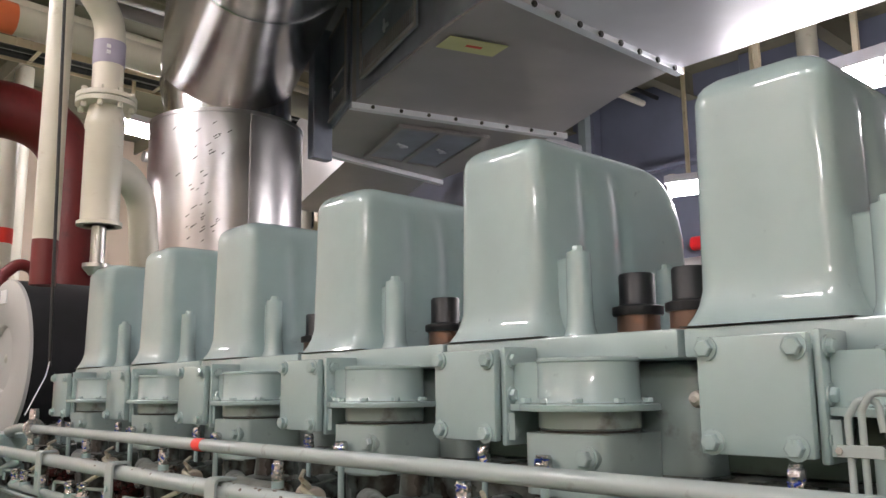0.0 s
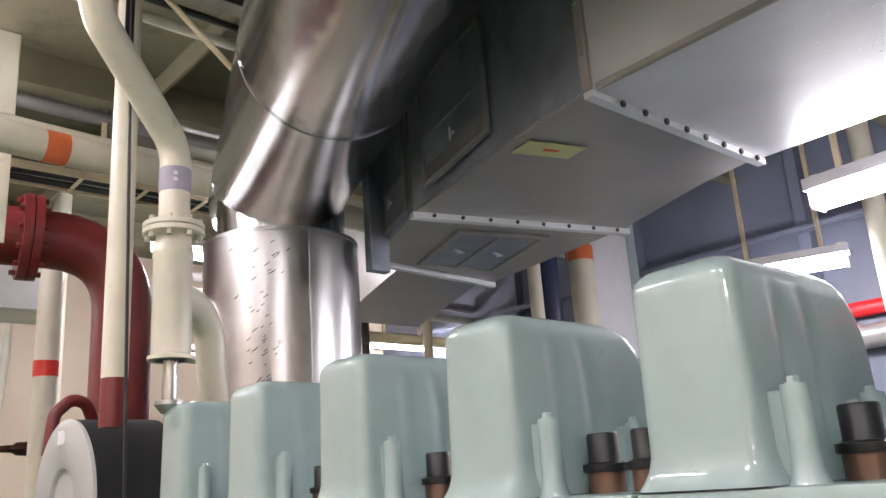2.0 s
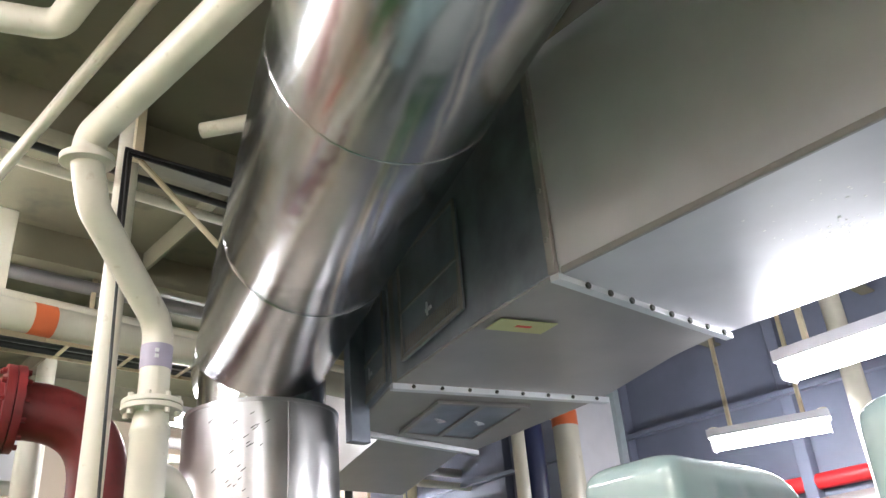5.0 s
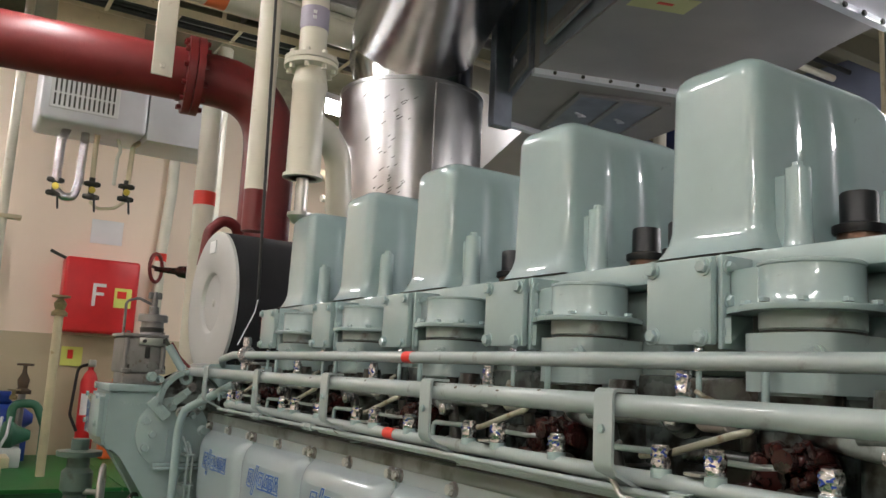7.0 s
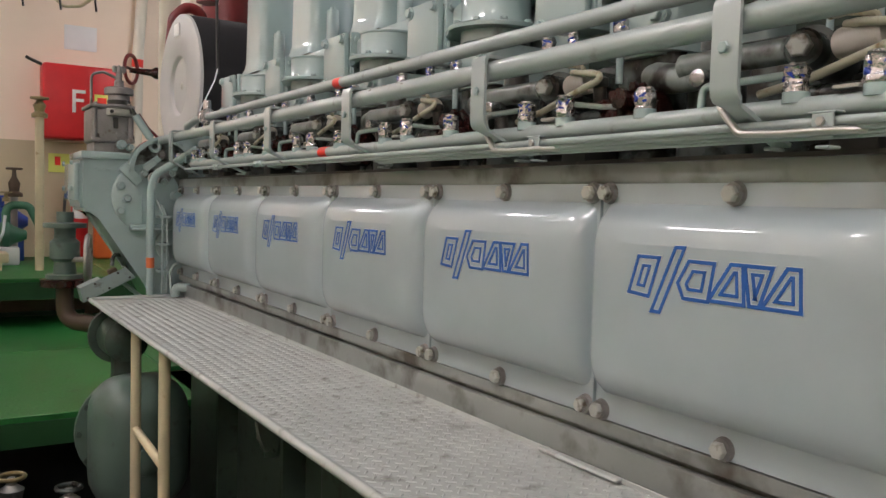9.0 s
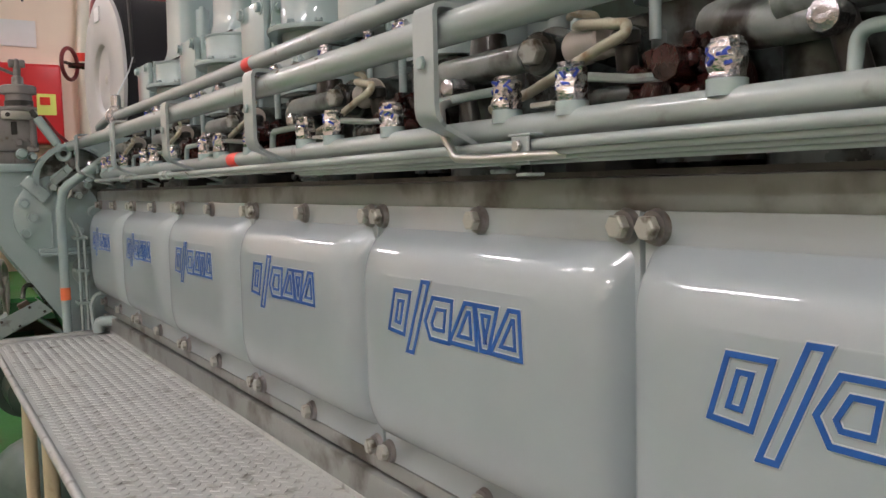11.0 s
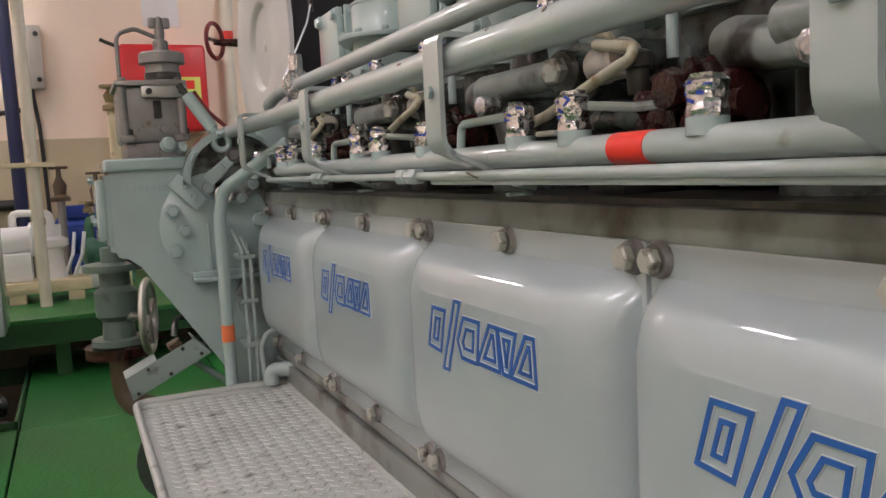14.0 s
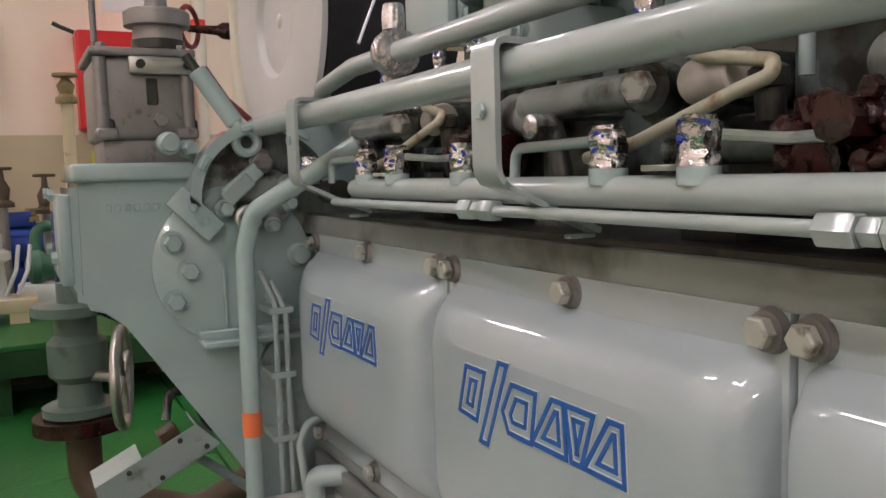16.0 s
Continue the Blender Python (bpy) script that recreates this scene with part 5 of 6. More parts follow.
# louvred hatches on the slanting side
for p, q, zb, zm, zt in (((1.2, 2.165), (1.392, 2.808), 2.925, 3.17, 3.46), ((1.53, 3.12), (1.745, 3.65), 2.935, 3.15, 3.46)):
    p, q = Vector((*p, 0)), Vector((*q, 0))
    d = (q - p).normalized()
    n = Vector((-d.y, d.x, 0))
    length = (q - p).length

    def slab(bm, a0, a1, z0, z1, o0, o1):
        loft(bm, [[p + d * a + n * o + Vector((0, 0, z)) for a, z in ((a0, z0), (a1, z0), (a1, z1), (a0, z1))] for o in (o0, o1)])
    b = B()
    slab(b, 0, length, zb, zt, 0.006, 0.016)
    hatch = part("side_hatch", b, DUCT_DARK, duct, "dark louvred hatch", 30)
    b = B()
    slab(b, 0, length, zb, zb + 0.016, 0.0162, 0.026)
    slab(b, 0, length, zm - 0.008, zm + 0.008, 0.0162, 0.026)
    slab(b, 0, length, zt - 0.016, zt, 0.0162, 0.026)
    slab(b, 0, 0.016, zb + 0.016, zm - 0.008, 0.0162, 0.026)
    slab(b, length - 0.016, length, zb + 0.016, zm - 0.008, 0.0162, 0.026)
    slab(b, 0, 0.016, zm + 0.008, zt - 0.016, 0.0162, 0.026)
    slab(b, length - 0.016, length, zm + 0.008, zt - 0.016, 0.0162, 0.026)
    part("hatch_edge", b, GALV, hatch, "dull folded edge")
    count = int((length - 0.06) / 0.021)
    for i in range(count):
        b = B()
        slab(b, 0.03 + i * 0.021, 0.036 + i * 0.021, zb + 0.03, zb + 0.1, 0.0162, 0.021)
        part("louvre", b, GALV, hatch)
    b = B()
    slab(b, length * 0.5 - 0.03, length * 0.5 + 0.03, zb + 0.13, zb + 0.145, 0.0162, 0.024)
    slab(b, length * 0.5 - 0.006, length * 0.5 + 0.006, zb + 0.105, zb + 0.17, 0.0242, 0.03)
    part("latch", b, GALV_PALE, hatch)
lb = part("yellow_label", box(B(), (1.2, 1.92, 2.812), (1.46, 2.06, 2.815), turn=(4, 0, -18)), YELLOW, duct, "pale yellow warning label")
part("label_mark", box(B(), (1.3, 1.975, 2.81), (1.37, 1.995, 2.8125), turn=(4, 0, -18)), RED_TAPE, lb)
# Drops whose white colour stands in for the lamp's glints on them.
b = B()
rng = random.Random(8)
for i in range(70):
    x, y = (1.6 + rng.gauss(0, 0.07), 0.74 + rng.gauss(0, 0.06)) if i < 45 else (1.2 + rng.random() * 0.45, 0.5 + rng.random() * 0.45)
    s = rng.uniform(0.003, 0.0075)
    lathe(b, (x, y, 2.7905), (0, 0, -1), [(s, 0), (s * 0.8, s * 0.16), (s * 0.4, s * 0.26), (s * 0.05, s * 0.3)], 8)
tagged(part("droplets", b, WHITE, duct, "drops of condensation coloured white for the lamp's sparkle"), kind="stuff")
# Thin sheets added over the left sides, darker than the duct's own sheet.
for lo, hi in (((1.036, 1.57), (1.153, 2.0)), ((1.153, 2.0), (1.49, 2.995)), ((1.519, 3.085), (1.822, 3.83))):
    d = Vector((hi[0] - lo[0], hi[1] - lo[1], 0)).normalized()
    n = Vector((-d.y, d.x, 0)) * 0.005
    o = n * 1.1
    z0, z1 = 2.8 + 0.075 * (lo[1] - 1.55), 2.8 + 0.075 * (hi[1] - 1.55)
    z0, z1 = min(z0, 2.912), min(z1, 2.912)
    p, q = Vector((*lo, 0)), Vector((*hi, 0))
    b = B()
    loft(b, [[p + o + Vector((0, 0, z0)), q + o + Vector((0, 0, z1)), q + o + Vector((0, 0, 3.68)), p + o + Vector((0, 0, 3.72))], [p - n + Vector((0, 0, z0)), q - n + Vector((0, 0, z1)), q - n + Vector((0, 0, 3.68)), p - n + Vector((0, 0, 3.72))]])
    part("side_overlay", b, DUCT_DARK, duct, "thin dark sheet added over the side", 30)


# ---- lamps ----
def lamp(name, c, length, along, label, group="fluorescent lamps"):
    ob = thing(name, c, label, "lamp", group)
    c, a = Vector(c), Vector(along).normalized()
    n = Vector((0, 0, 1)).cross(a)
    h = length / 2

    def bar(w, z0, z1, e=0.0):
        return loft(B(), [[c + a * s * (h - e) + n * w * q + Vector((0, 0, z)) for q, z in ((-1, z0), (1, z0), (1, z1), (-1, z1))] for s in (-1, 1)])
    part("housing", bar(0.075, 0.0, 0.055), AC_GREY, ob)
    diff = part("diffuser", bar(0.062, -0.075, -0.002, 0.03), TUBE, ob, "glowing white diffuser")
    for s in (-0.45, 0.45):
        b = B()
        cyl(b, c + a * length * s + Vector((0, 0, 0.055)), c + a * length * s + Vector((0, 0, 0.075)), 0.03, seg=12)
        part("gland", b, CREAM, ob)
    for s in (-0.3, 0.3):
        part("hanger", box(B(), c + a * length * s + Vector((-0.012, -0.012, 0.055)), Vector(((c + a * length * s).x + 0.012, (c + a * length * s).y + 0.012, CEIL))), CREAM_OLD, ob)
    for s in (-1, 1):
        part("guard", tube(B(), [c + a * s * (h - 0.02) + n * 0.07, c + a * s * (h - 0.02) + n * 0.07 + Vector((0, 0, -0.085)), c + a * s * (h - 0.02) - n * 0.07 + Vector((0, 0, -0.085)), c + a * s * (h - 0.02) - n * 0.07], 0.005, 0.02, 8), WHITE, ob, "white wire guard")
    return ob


lamp("fluorescent_lamp", (2.62, 1.2, 2.74), 0.74, (0.05, 1, 0), "white caged fluorescent lamp, lit, hung beside the trunk")
lamp("fluorescent_lamp", (4.35, 2.55, 2.87), 0.8, (-0.3, 0.8, 0), "white caged fluorescent lamp, lit, hung over the far aisle")
lamp("fluorescent_lamp", (4.0, 0.3, 2.9), 0.74, (0, 1, 0), "white caged fluorescent lamp, lit, hung over the far aisle")
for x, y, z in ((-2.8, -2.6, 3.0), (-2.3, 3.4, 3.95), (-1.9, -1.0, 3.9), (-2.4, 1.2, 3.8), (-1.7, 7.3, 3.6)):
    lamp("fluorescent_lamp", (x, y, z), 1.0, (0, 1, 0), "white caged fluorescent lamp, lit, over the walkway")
lamp("fluorescent_lamp", (1.75, 6.1, 3.55), 0.8, (1, 0.2, 0), "white caged fluorescent lamp, lit, near the bulkhead")
lamp("fluorescent_lamp", (4.85, 7.4, 3.2), 0.85, (1, 0, 0), "white caged fluorescent lamp, lit, behind the exhaust trunk")
lamp("fluorescent_lamp", (-0.8, 4.45, 3.74), 0.8, (0.35, 1, 0), "white caged fluorescent lamp, lit, over the red pipe")

# ---- tall pipes behind the engine end ----
red = thing("red_cooling_pipe", (0.55, 4.5, 0.0), "large dark red painted pipe with bolted flange and elbow", "pipe")
RX, RY = 0.68, 4.75
part("run", tube(B(), [(RX, RY, 0.0), (RX, RY, 3.05), (-3.2, RY + 0.55, 3.12)], 0.165, 0.42, 28, 12), RED_PAINT, red)
fd = Vector((-1, 0.14, 0.018)).normalized()
fp = Vector((0.17, RY + 0.07, 3.06))
part("flange", lathe(B(), fp, fd, [(0.165, -0.05), (0.245, -0.048), (0.245, -0.003), (0.2, 0.0), (0.245, 0.003), (0.245, 0.05), (0.165, 0.052)], 36), RED_PAINT, red)
u, v = frame_of(fd)
for i in range(12):
    a = 2 * math.pi * i / 12
    q = fp + (u * math.cos(a) + v * math.sin(a)) * 0.212
    b = B()
    cyl(b, q - fd * 0.075, q + fd * 0.075, 0.016, seg=6)
    part("bolt", b, RED_PAINT, red)
part("side_bend", tube(B(), [(0.28, 4.6, 1.85), (0.3, 4.6, 2.06), (0.38, 4.6, 2.14), (0.46, 4.61, 2.12), (0.54, 4.66, 1.97)], 0.032, 0.08, 16), RED_PAINT, red)
hang2 = thing("pipe_hanger", (-0.2, 4.75, 2.8), "cream flat steel hanger of the red pipe", "pipe hanger")
part("strap", box(B(), (-0.13, 4.56, 2.93), (-0.01, 4.572, CEIL), 0.004, 1), CREAM, hang2)
b = B()
hexbolt(b, (-0.07, 4.56, 2.99), (0, -1, 0), 0.016, 0.014)
part("bolt", b, CREAM, hang2)

white = thing("sea_water_pipe", (0.25, 3.1, 2.1), "cream painted pipe with flange and offset bends", "pipe")
part("run", tube(B(), [(0.27, 3.08, 2.1), (0.27, 3.08, 2.98), (-0.15, 2.79, 3.28), (-0.22, 2.72, 3.44), (-0.22, 2.7, 3.53), (0.18, -2.2, 3.53)], 0.062, 0.15, 24, 10), CREAM, white)
part("lower_sleeve", lathe(B(), (0.27, 3.08, 2.1), (0, 0, 1), [(0.088, 0), (0.088, 0.015), (0.075, 0.02), (0.075, 0.4), (0.08, 0.41), (0.078, 0.43), (0.066, 0.5)], 28), CREAM, white)
for z in (2.6, 2.625):
    part("flange", lathe(B(), (0.27, 3.08, z), (0, 0, 1), [(0.118, 0), (0.12, 0.002), (0.12, 0.019), (0.118, 0.021)], 32), CREAM, white)
for i in range(8):
    a = 2 * math.pi * i / 8 + 0.2
    b = B()
    cyl(b, (0.27 + 0.1 * math.cos(a), 3.08 + 0.1 * math.sin(a), 2.58), (0.27 + 0.1 * math.cos(a), 3.08 + 0.1 * math.sin(a), 2.665), 0.012, seg=6)
    part("bolt", b, CREAM, white)
part("branch", tube(B(), [(0.27, 3.08, 2.36), (0.42, 3.2, 2.36), (0.52, 3.28, 2.28), (0.56, 3.3, 1.9)], 0.062, 0.2, 22, 10), CREAM, white)
part("tape", cyl(B(), (0.27, 3.08, 2.78), (0.27, 3.08, 2.88), 0.0648, seg=24), PURPLE, white, "lilac marking tape with pale letters")
b = B()
box(b, (0.235, 3.0085, 2.81), (0.25, 3.013, 2.825))
box(b, (0.235, 3.0085, 2.835), (0.25, 3.013, 2.85))
part("tape_marks", b, WHITE, white)
part("stub", lathe(B(), (0.27, 3.08, 1.9), (0, 0, 1), [(0.03, 0), (0.055, 0.03), (0.055, 0.045), (0.028, 0.05), (0.028, 0.2)], 20), STEEL, white, "bare steel spindle below")
part("elbow_flange", lathe(B(), (-0.215, 2.725, 3.42), (-0.1, -0.1, 1), [(0.09, 0), (0.1, 0.004), (0.1, 0.03), (0.09, 0.034)], 28), CREAM, white)

post = pipe("vent_pipe", [(0.12, 3.25, 2.05), (0.12, 3.25, CEIL)], 0.05, CREAM, "straight pipe painted cream above and red below", seg=22)
part("red_end", tube(B(), [(0.12, 3.25, 1.865), (0.12, 3.25, 2.05)], 0.0498, 0, 22), RED_PAINT, post, "red painted lower end")
orange_pipe = pipe("overhead_pipe", [(-3.2, 4.05, 3.42), (2.5, 4.55, 3.42)], 0.085, CREAM, "cream overhead pipe with an orange band", seg=24)
band(orange_pipe, (0.08, 4.338, 3.42), (0.2, 4.348, 3.42), 0.0856, ORANGE, "orange marking tape")
pipe("overhead_pipe", [(-3.2, 4.3, 3.6), (2.5, 4.7, 3.6)], 0.035, CREAM, "thin cream overhead pipe", seg=16)
pipe("overhead_pipe", [(-0.36, 3.7, 3.75), (-0.02, -2.4, 3.75)], 0.028, CREAM, "cream pipe under the deckhead", seg=16)
pipe("overhead_pipe", [(-0.2, -3.0, 3.78), (-0.46, 2.45, 3.78), (-1.2, 2.75, 3.78)], 0.055, CREAM, "thin cream pipe under the deckhead", 0.1, seg=16)
tall = pipe("fire_main_pipe", [(0.52, 5.6, 0.0), (0.52, 5.6, 3.4)], 0.075, CREAM, "tall cream pipe with a red band", seg=22)
band(tall, (0.52, 5.6, 2.4), (0.52, 5.6, 2.5), 0.0758, RED_TAPE, "red marking tape")

# cooling unit
ac = thing("unit_cooler", (0.0, 6.5, 3.0), "lilac white wall cooling unit with grille", "air conditioner")
box_ = B()
box(box_, (-0.56, 6.25, 3.0), (0.2, 6.8, 3.56), 0.04, 3)
part("case", box_, AC_GREY, ac)
part("side_case", box(B(), (0.21, 6.28, 2.98), (0.75, 6.8, 3.5), 0.01), AC_GREY, ac)
part("grille_frame", box(B(), (-0.5, 6.236, 3.09), (-0.02, 6.25, 3.5), 0.004, 1), WHITE, ac)
for i in range(13):
    for z0, z1 in ((3.11, 3.2), (3.215, 3.33), (3.345, 3.48)):
        part("slot", box(B(), (-0.475 + i * 0.034, 6.232, z0), (-0.462 + i * 0.034, 6.236, z1)), DIRTY, ac)
part("hanger", box(B(), (-0.5, 6.5, 3.56), (0.15, 6.56, CEIL)), CREAM_OLD, ac)
def drain_hose(pts, r, material, label, valve=None):
    q = pipe("drain_hose", pts, r, material, label, 0.06, "drain hoses", 12, "hose")
    if valve:
        x, z = valve
        b = B()
        for dz in (0.0, -0.1):
            lathe(b, (x - 0.06, 6.44, z + dz), (1, 0, 0), [(0.014, 0), (0.022, 0.02), (0.022, 0.1), (0.014, 0.12)], 12)
        cyl(b, (x, 6.45, z - 0.12), (x, 6.45, z + 0.05), 0.022, seg=14)
        v = part("valve", b, DIRTY, q, "small black valve")
        part("knob", lathe(B(), (x, 6.43, z - 0.05), (0, -1, 0), [(0.02, 0), (0.026, 0.008), (0.026, 0.022), (0.012, 0.026)], 12), KNOB, v, "yellow valve knob")
        part("lever", cyl(B(), (x + 0.02, 6.42, z - 0.1), (x + 0.03, 6.4, z - 0.22), 0.008, seg=8), CABLE, v)
    return q


drain_hose([(-0.33, 6.5, 3.02), (-0.369, 6.45, 2.9), (-0.372, 6.45, 2.58)], 0.034, FOIL, "drain hose wrapped in crinkled foil with a valve", (-0.375, 2.59))
drain_hose([(-0.2, 6.5, 3.02), (-0.208, 6.45, 2.9), (-0.213, 6.45, 2.6), (-0.24, 6.45, 2.48), (-0.31, 6.45, 2.47), (-0.37, 6.45, 2.52)], 0.032, FOIL, "bent drain hose wrapped in crinkled foil")
drain_hose([(-0.11, 6.5, 3.02), (-0.125, 6.45, 2.9), (-0.12, 6.45, 2.6)], 0.02, CREAM_OLD, "cream drain tube with a black valve", (-0.12, 2.6))
drain_hose([(0.04, 6.5, 3.0), (0.06, 6.45, 2.9), (0.041, 6.45, 2.84), (0.036, 6.45, 2.62)], 0.014, CREAM, "thin cream drain tube")
drain_hose([(0.2, 6.5, 3.0), (0.148, 6.45, 2.95), (0.137, 6.45, 2.6)], 0.02, CREAM_OLD, "cream drain tube with a black valve", (0.13, 2.62))
drain_hose([(-0.12, 6.47, 2.47), (-0.06, 6.47, 2.42), (0.06, 6.47, 2.44), (0.13, 6.47, 2.5)], 0.012, CREAM_OLD, "sagging thin cream tube between the valves")

# fire box on the bulkhead
fire = thing("fire_hose_box", (0.3, 8.4, 1.85), "red painted steel fire hose box on the bulkhead", "fire hose box")
part("case", box(B(), (-0.02, 8.24, 1.52), (0.66, 8.497, 2.24), 0.03, 3), RED_BRIGHT, fire)
b = B()
box(b, (0.24, 8.234, 1.78), (0.272, 8.2395, 2.0))
box(b, (0.272, 8.234, 1.968), (0.36, 8.2395, 2.0))
box(b, (0.272, 8.234, 1.885), (0.345, 8.2395, 1.915))
part("letter_f", b, WHITE, fire, "white letter F")
lab = part("sign", box(B(), (0.44, 8.232, 1.78), (0.6, 8.2385, 1.97)), SIGN_YELLOW, fire, "yellow-green sign with a red square")
part("sign_mark", box(B(), (0.465, 8.229, 1.87), (0.55, 8.2325, 1.94)), RED_TAPE, lab)
part("handle", tube(B(), [(-0.02, 8.3, 2.22), (-0.12, 8.3, 2.26), (-0.16, 8.3, 2.28)], 0.015, 0.02), DIRTY, fire)
notice = solo("notice_sheet", box(B(), (0.2, 8.49, 2.42), (0.5, 8.4965, 2.66)), WHITE, "pale paper notice on the bulkhead", "notice")
sign2 = thing("extinguisher_sign", (0.15, 8.49, 1.29), "yellow-green extinguisher sign with a red mark on the bulkhead", "sign")
part("plate", box(B(), (0.058, 8.482, 1.2), (0.25, 8.4925, 1.385)), SIGN_YELLOW, sign2)
part("mark", box(B(), (0.115, 8.479, 1.27), (0.165, 8.4818, 1.355)), RED_TAPE, sign2)
ext = thing("fire_extinguisher", (0.315, 8.3, 0.36), "red fire extinguisher with black hose on the deck", "fire extinguisher")
part("cylinder", lathe(B(), (0.315, 8.3, 0.36), (0, 0, 1), [(0.07, 0), (0.08, 0.02), (0.08, 0.7), (0.05, 0.78), (0.025, 0.81), (0.025, 0.84)], 24), RED_BRIGHT, ext)
part("head", box(B(), (0.285, 8.26, 1.2), (0.355, 8.34, 1.27), 0.01), STEEL, ext)
part("hose", tube(B(), [(0.315, 8.3, 1.23), (0.2, 8.28, 1.2), (0.17, 8.28, 0.75), (0.24, 8.26, 0.6)], 0.014, 0.1, 10), CABLE, ext)
part("label", loft(B(), [[Vector((0.315 + r * math.cos(radians(a)), 8.3 + r * math.sin(radians(a)), z)) for r, z in ((0.0805, 0.75), (0.082, 0.75), (0.082, 0.95), (0.0805, 0.95))] for a in range(215, 326, 10)]), WHITE, ext, "white label")

# small machines on the raised deck
vp = pipe("standpipe", [(-0.18, 6.94, 0.36), (-0.18, 6.94, 1.62)], 0.034, CREAM_OLD, "yellowed cream standpipe with a valve", seg=18)
part("valve", lathe(B(), (-0.18, 6.94, 1.6), (0, 0, 1), [(0.06, 0), (0.06, 0.03), (0.035, 0.05), (0.05, 0.1), (0.02, 0.14), (0.07, 0.15), (0.07, 0.165)], 18), BRASS, vp, "stained brass valve")
tsp = pipe("tall_standpipe", [(-0.68, 6.75, 0.36), (-0.68, 6.75, CEIL)], 0.036, CREAM, "tall yellowed cream post with a pipe clamp", seg=18)
part("clamp", box(B(), (-0.85, 6.7, 1.24), (-0.55, 6.8, 1.27), 0.003, 1), CREAM_OLD, tsp, "flat steel clamp")
part("clamp", box(B(), (-0.85, 6.7, 2.3), (-0.55, 6.8, 2.33), 0.003, 1), CREAM_OLD, tsp, "flat steel clamp")
motor = thing("electric_motor", (-0.4, 8.1, 0.36), "blue painted electric pump motor", "motor")
part("body", lathe(B(), (-0.62, 8.1, 0.72), (1, 0, 0), [(0.1, 0), (0.15, 0.03), (0.15, 0.3), (0.16, 0.31), (0.16, 0.34), (0.1, 0.38), (0.04, 0.46)], 26), BLUE_MOTOR, motor)
for i in range(9):
    a = radians(-60 + i * 37)
    part("fin", box(B(), (-0.58, 8.1 + 0.15 * math.sin(a) - 0.004, 0.72 + 0.15 * math.cos(a) - 0.008), (-0.34, 8.1 + 0.15 * math.sin(a) + 0.004, 0.72 + 0.15 * math.cos(a) + 0.012)), BLUE_MOTOR, motor)
part("terminal_box", box(B(), (-0.54, 8.0, 0.86), (-0.36, 8.12, 0.96), 0.01), BLUE_MOTOR, motor)
part("base", box(B(), (-0.65, 7.98, 0.36), (-0.2, 8.22, 0.58), 0.01), BLUE_MOTOR, motor)
pumpg = thing("green_pump", (-0.35, 7.55, 0.36), "dark green pump with brass cock on a white foot", "pump")
part("volute", lathe(B(), (-0.42, 7.55, 0.62), (1, 0.1, 0), [(0.04, -0.03), (0.11, 0), (0.12, 0.05), (0.08, 0.1), (0.04, 0.2)], 22), GREEN_PIPE, pumpg)
part("outlet", tube(B(), [(-0.38, 7.55, 0.7), (-0.38, 7.55, 0.88), (-0.2, 7.55, 0.88), (-0.12, 7.55, 0.7), (-0.12, 7.55, 0.38)], 0.035, 0.08, 14), GREEN_PIPE, pumpg)
part("foot", box(B(), (-0.5, 7.45, 0.361), (-0.28, 7.65, 0.52), 0.02), WHITE, pumpg)
part("cock", lathe(B(), (-0.38, 7.55, 0.91), (0, 0, 1), [(0.03, 0), (0.03, 0.03), (0.015, 0.04), (0.015, 0.07), (0.05, 0.075), (0.05, 0.085)], 14), BRASS, pumpg)
pumpw = thing("white_pump", (-0.8, 7.15, 0.361), "white painted pump set on a cream skid base", "pump")
part("body", lathe(B(), (-1.12, 7.1, 0.77), (1, 0.1, 0), [(0.05, -0.02), (0.085, 0), (0.09, 0.02), (0.09, 0.36), (0.115, 0.37), (0.115, 0.4), (0.06, 0.42), (0.05, 0.52)], 26), WHITE, pumpw)
part("base", box(B(), (-1.3, 6.95, 0.42), (-0.4, 7.25, 0.5), 0.01), CREAM_OLD, pumpw)
for x in (-1.2, -0.85, -0.5):
    part("skid_foot", box(B(), (x - 0.05, 6.95, 0.361), (x + 0.05, 7.25, 0.42)), CREAM_OLD, pumpw)
part("pedestal", box(B(), (-1.0, 7.0, 0.5), (-0.75, 7.2, 0.69), 0.02), WHITE, pumpw)
part("head", lathe(B(), (-0.62, 7.12, 0.5), (0, 0, 1), [(0.09, 0), (0.07, 0.03), (0.06, 0.2), (0.1, 0.22), (0.1, 0.26), (0.06, 0.28), (0.06, 0.36)], 22), WHITE, pumpw)
part("top_pipe", tube(B(), [(-0.62, 7.12, 0.84), (-0.62, 7.12, 0.94), (-0.85, 7.14, 0.95), (-0.85, 7.14, 0.85)], 0.025, 0.06, 14), WHITE, pumpw)
for x in (-0.5, -0.56):
    part("spare_tube", tube(B(), [(x, 7.0, 0.52), (x + 0.06, 7.0, 0.66), (x + 0.08, 7.05, 0.8)], 0.012, 0.05, 10), GALV_PALE, pumpw)
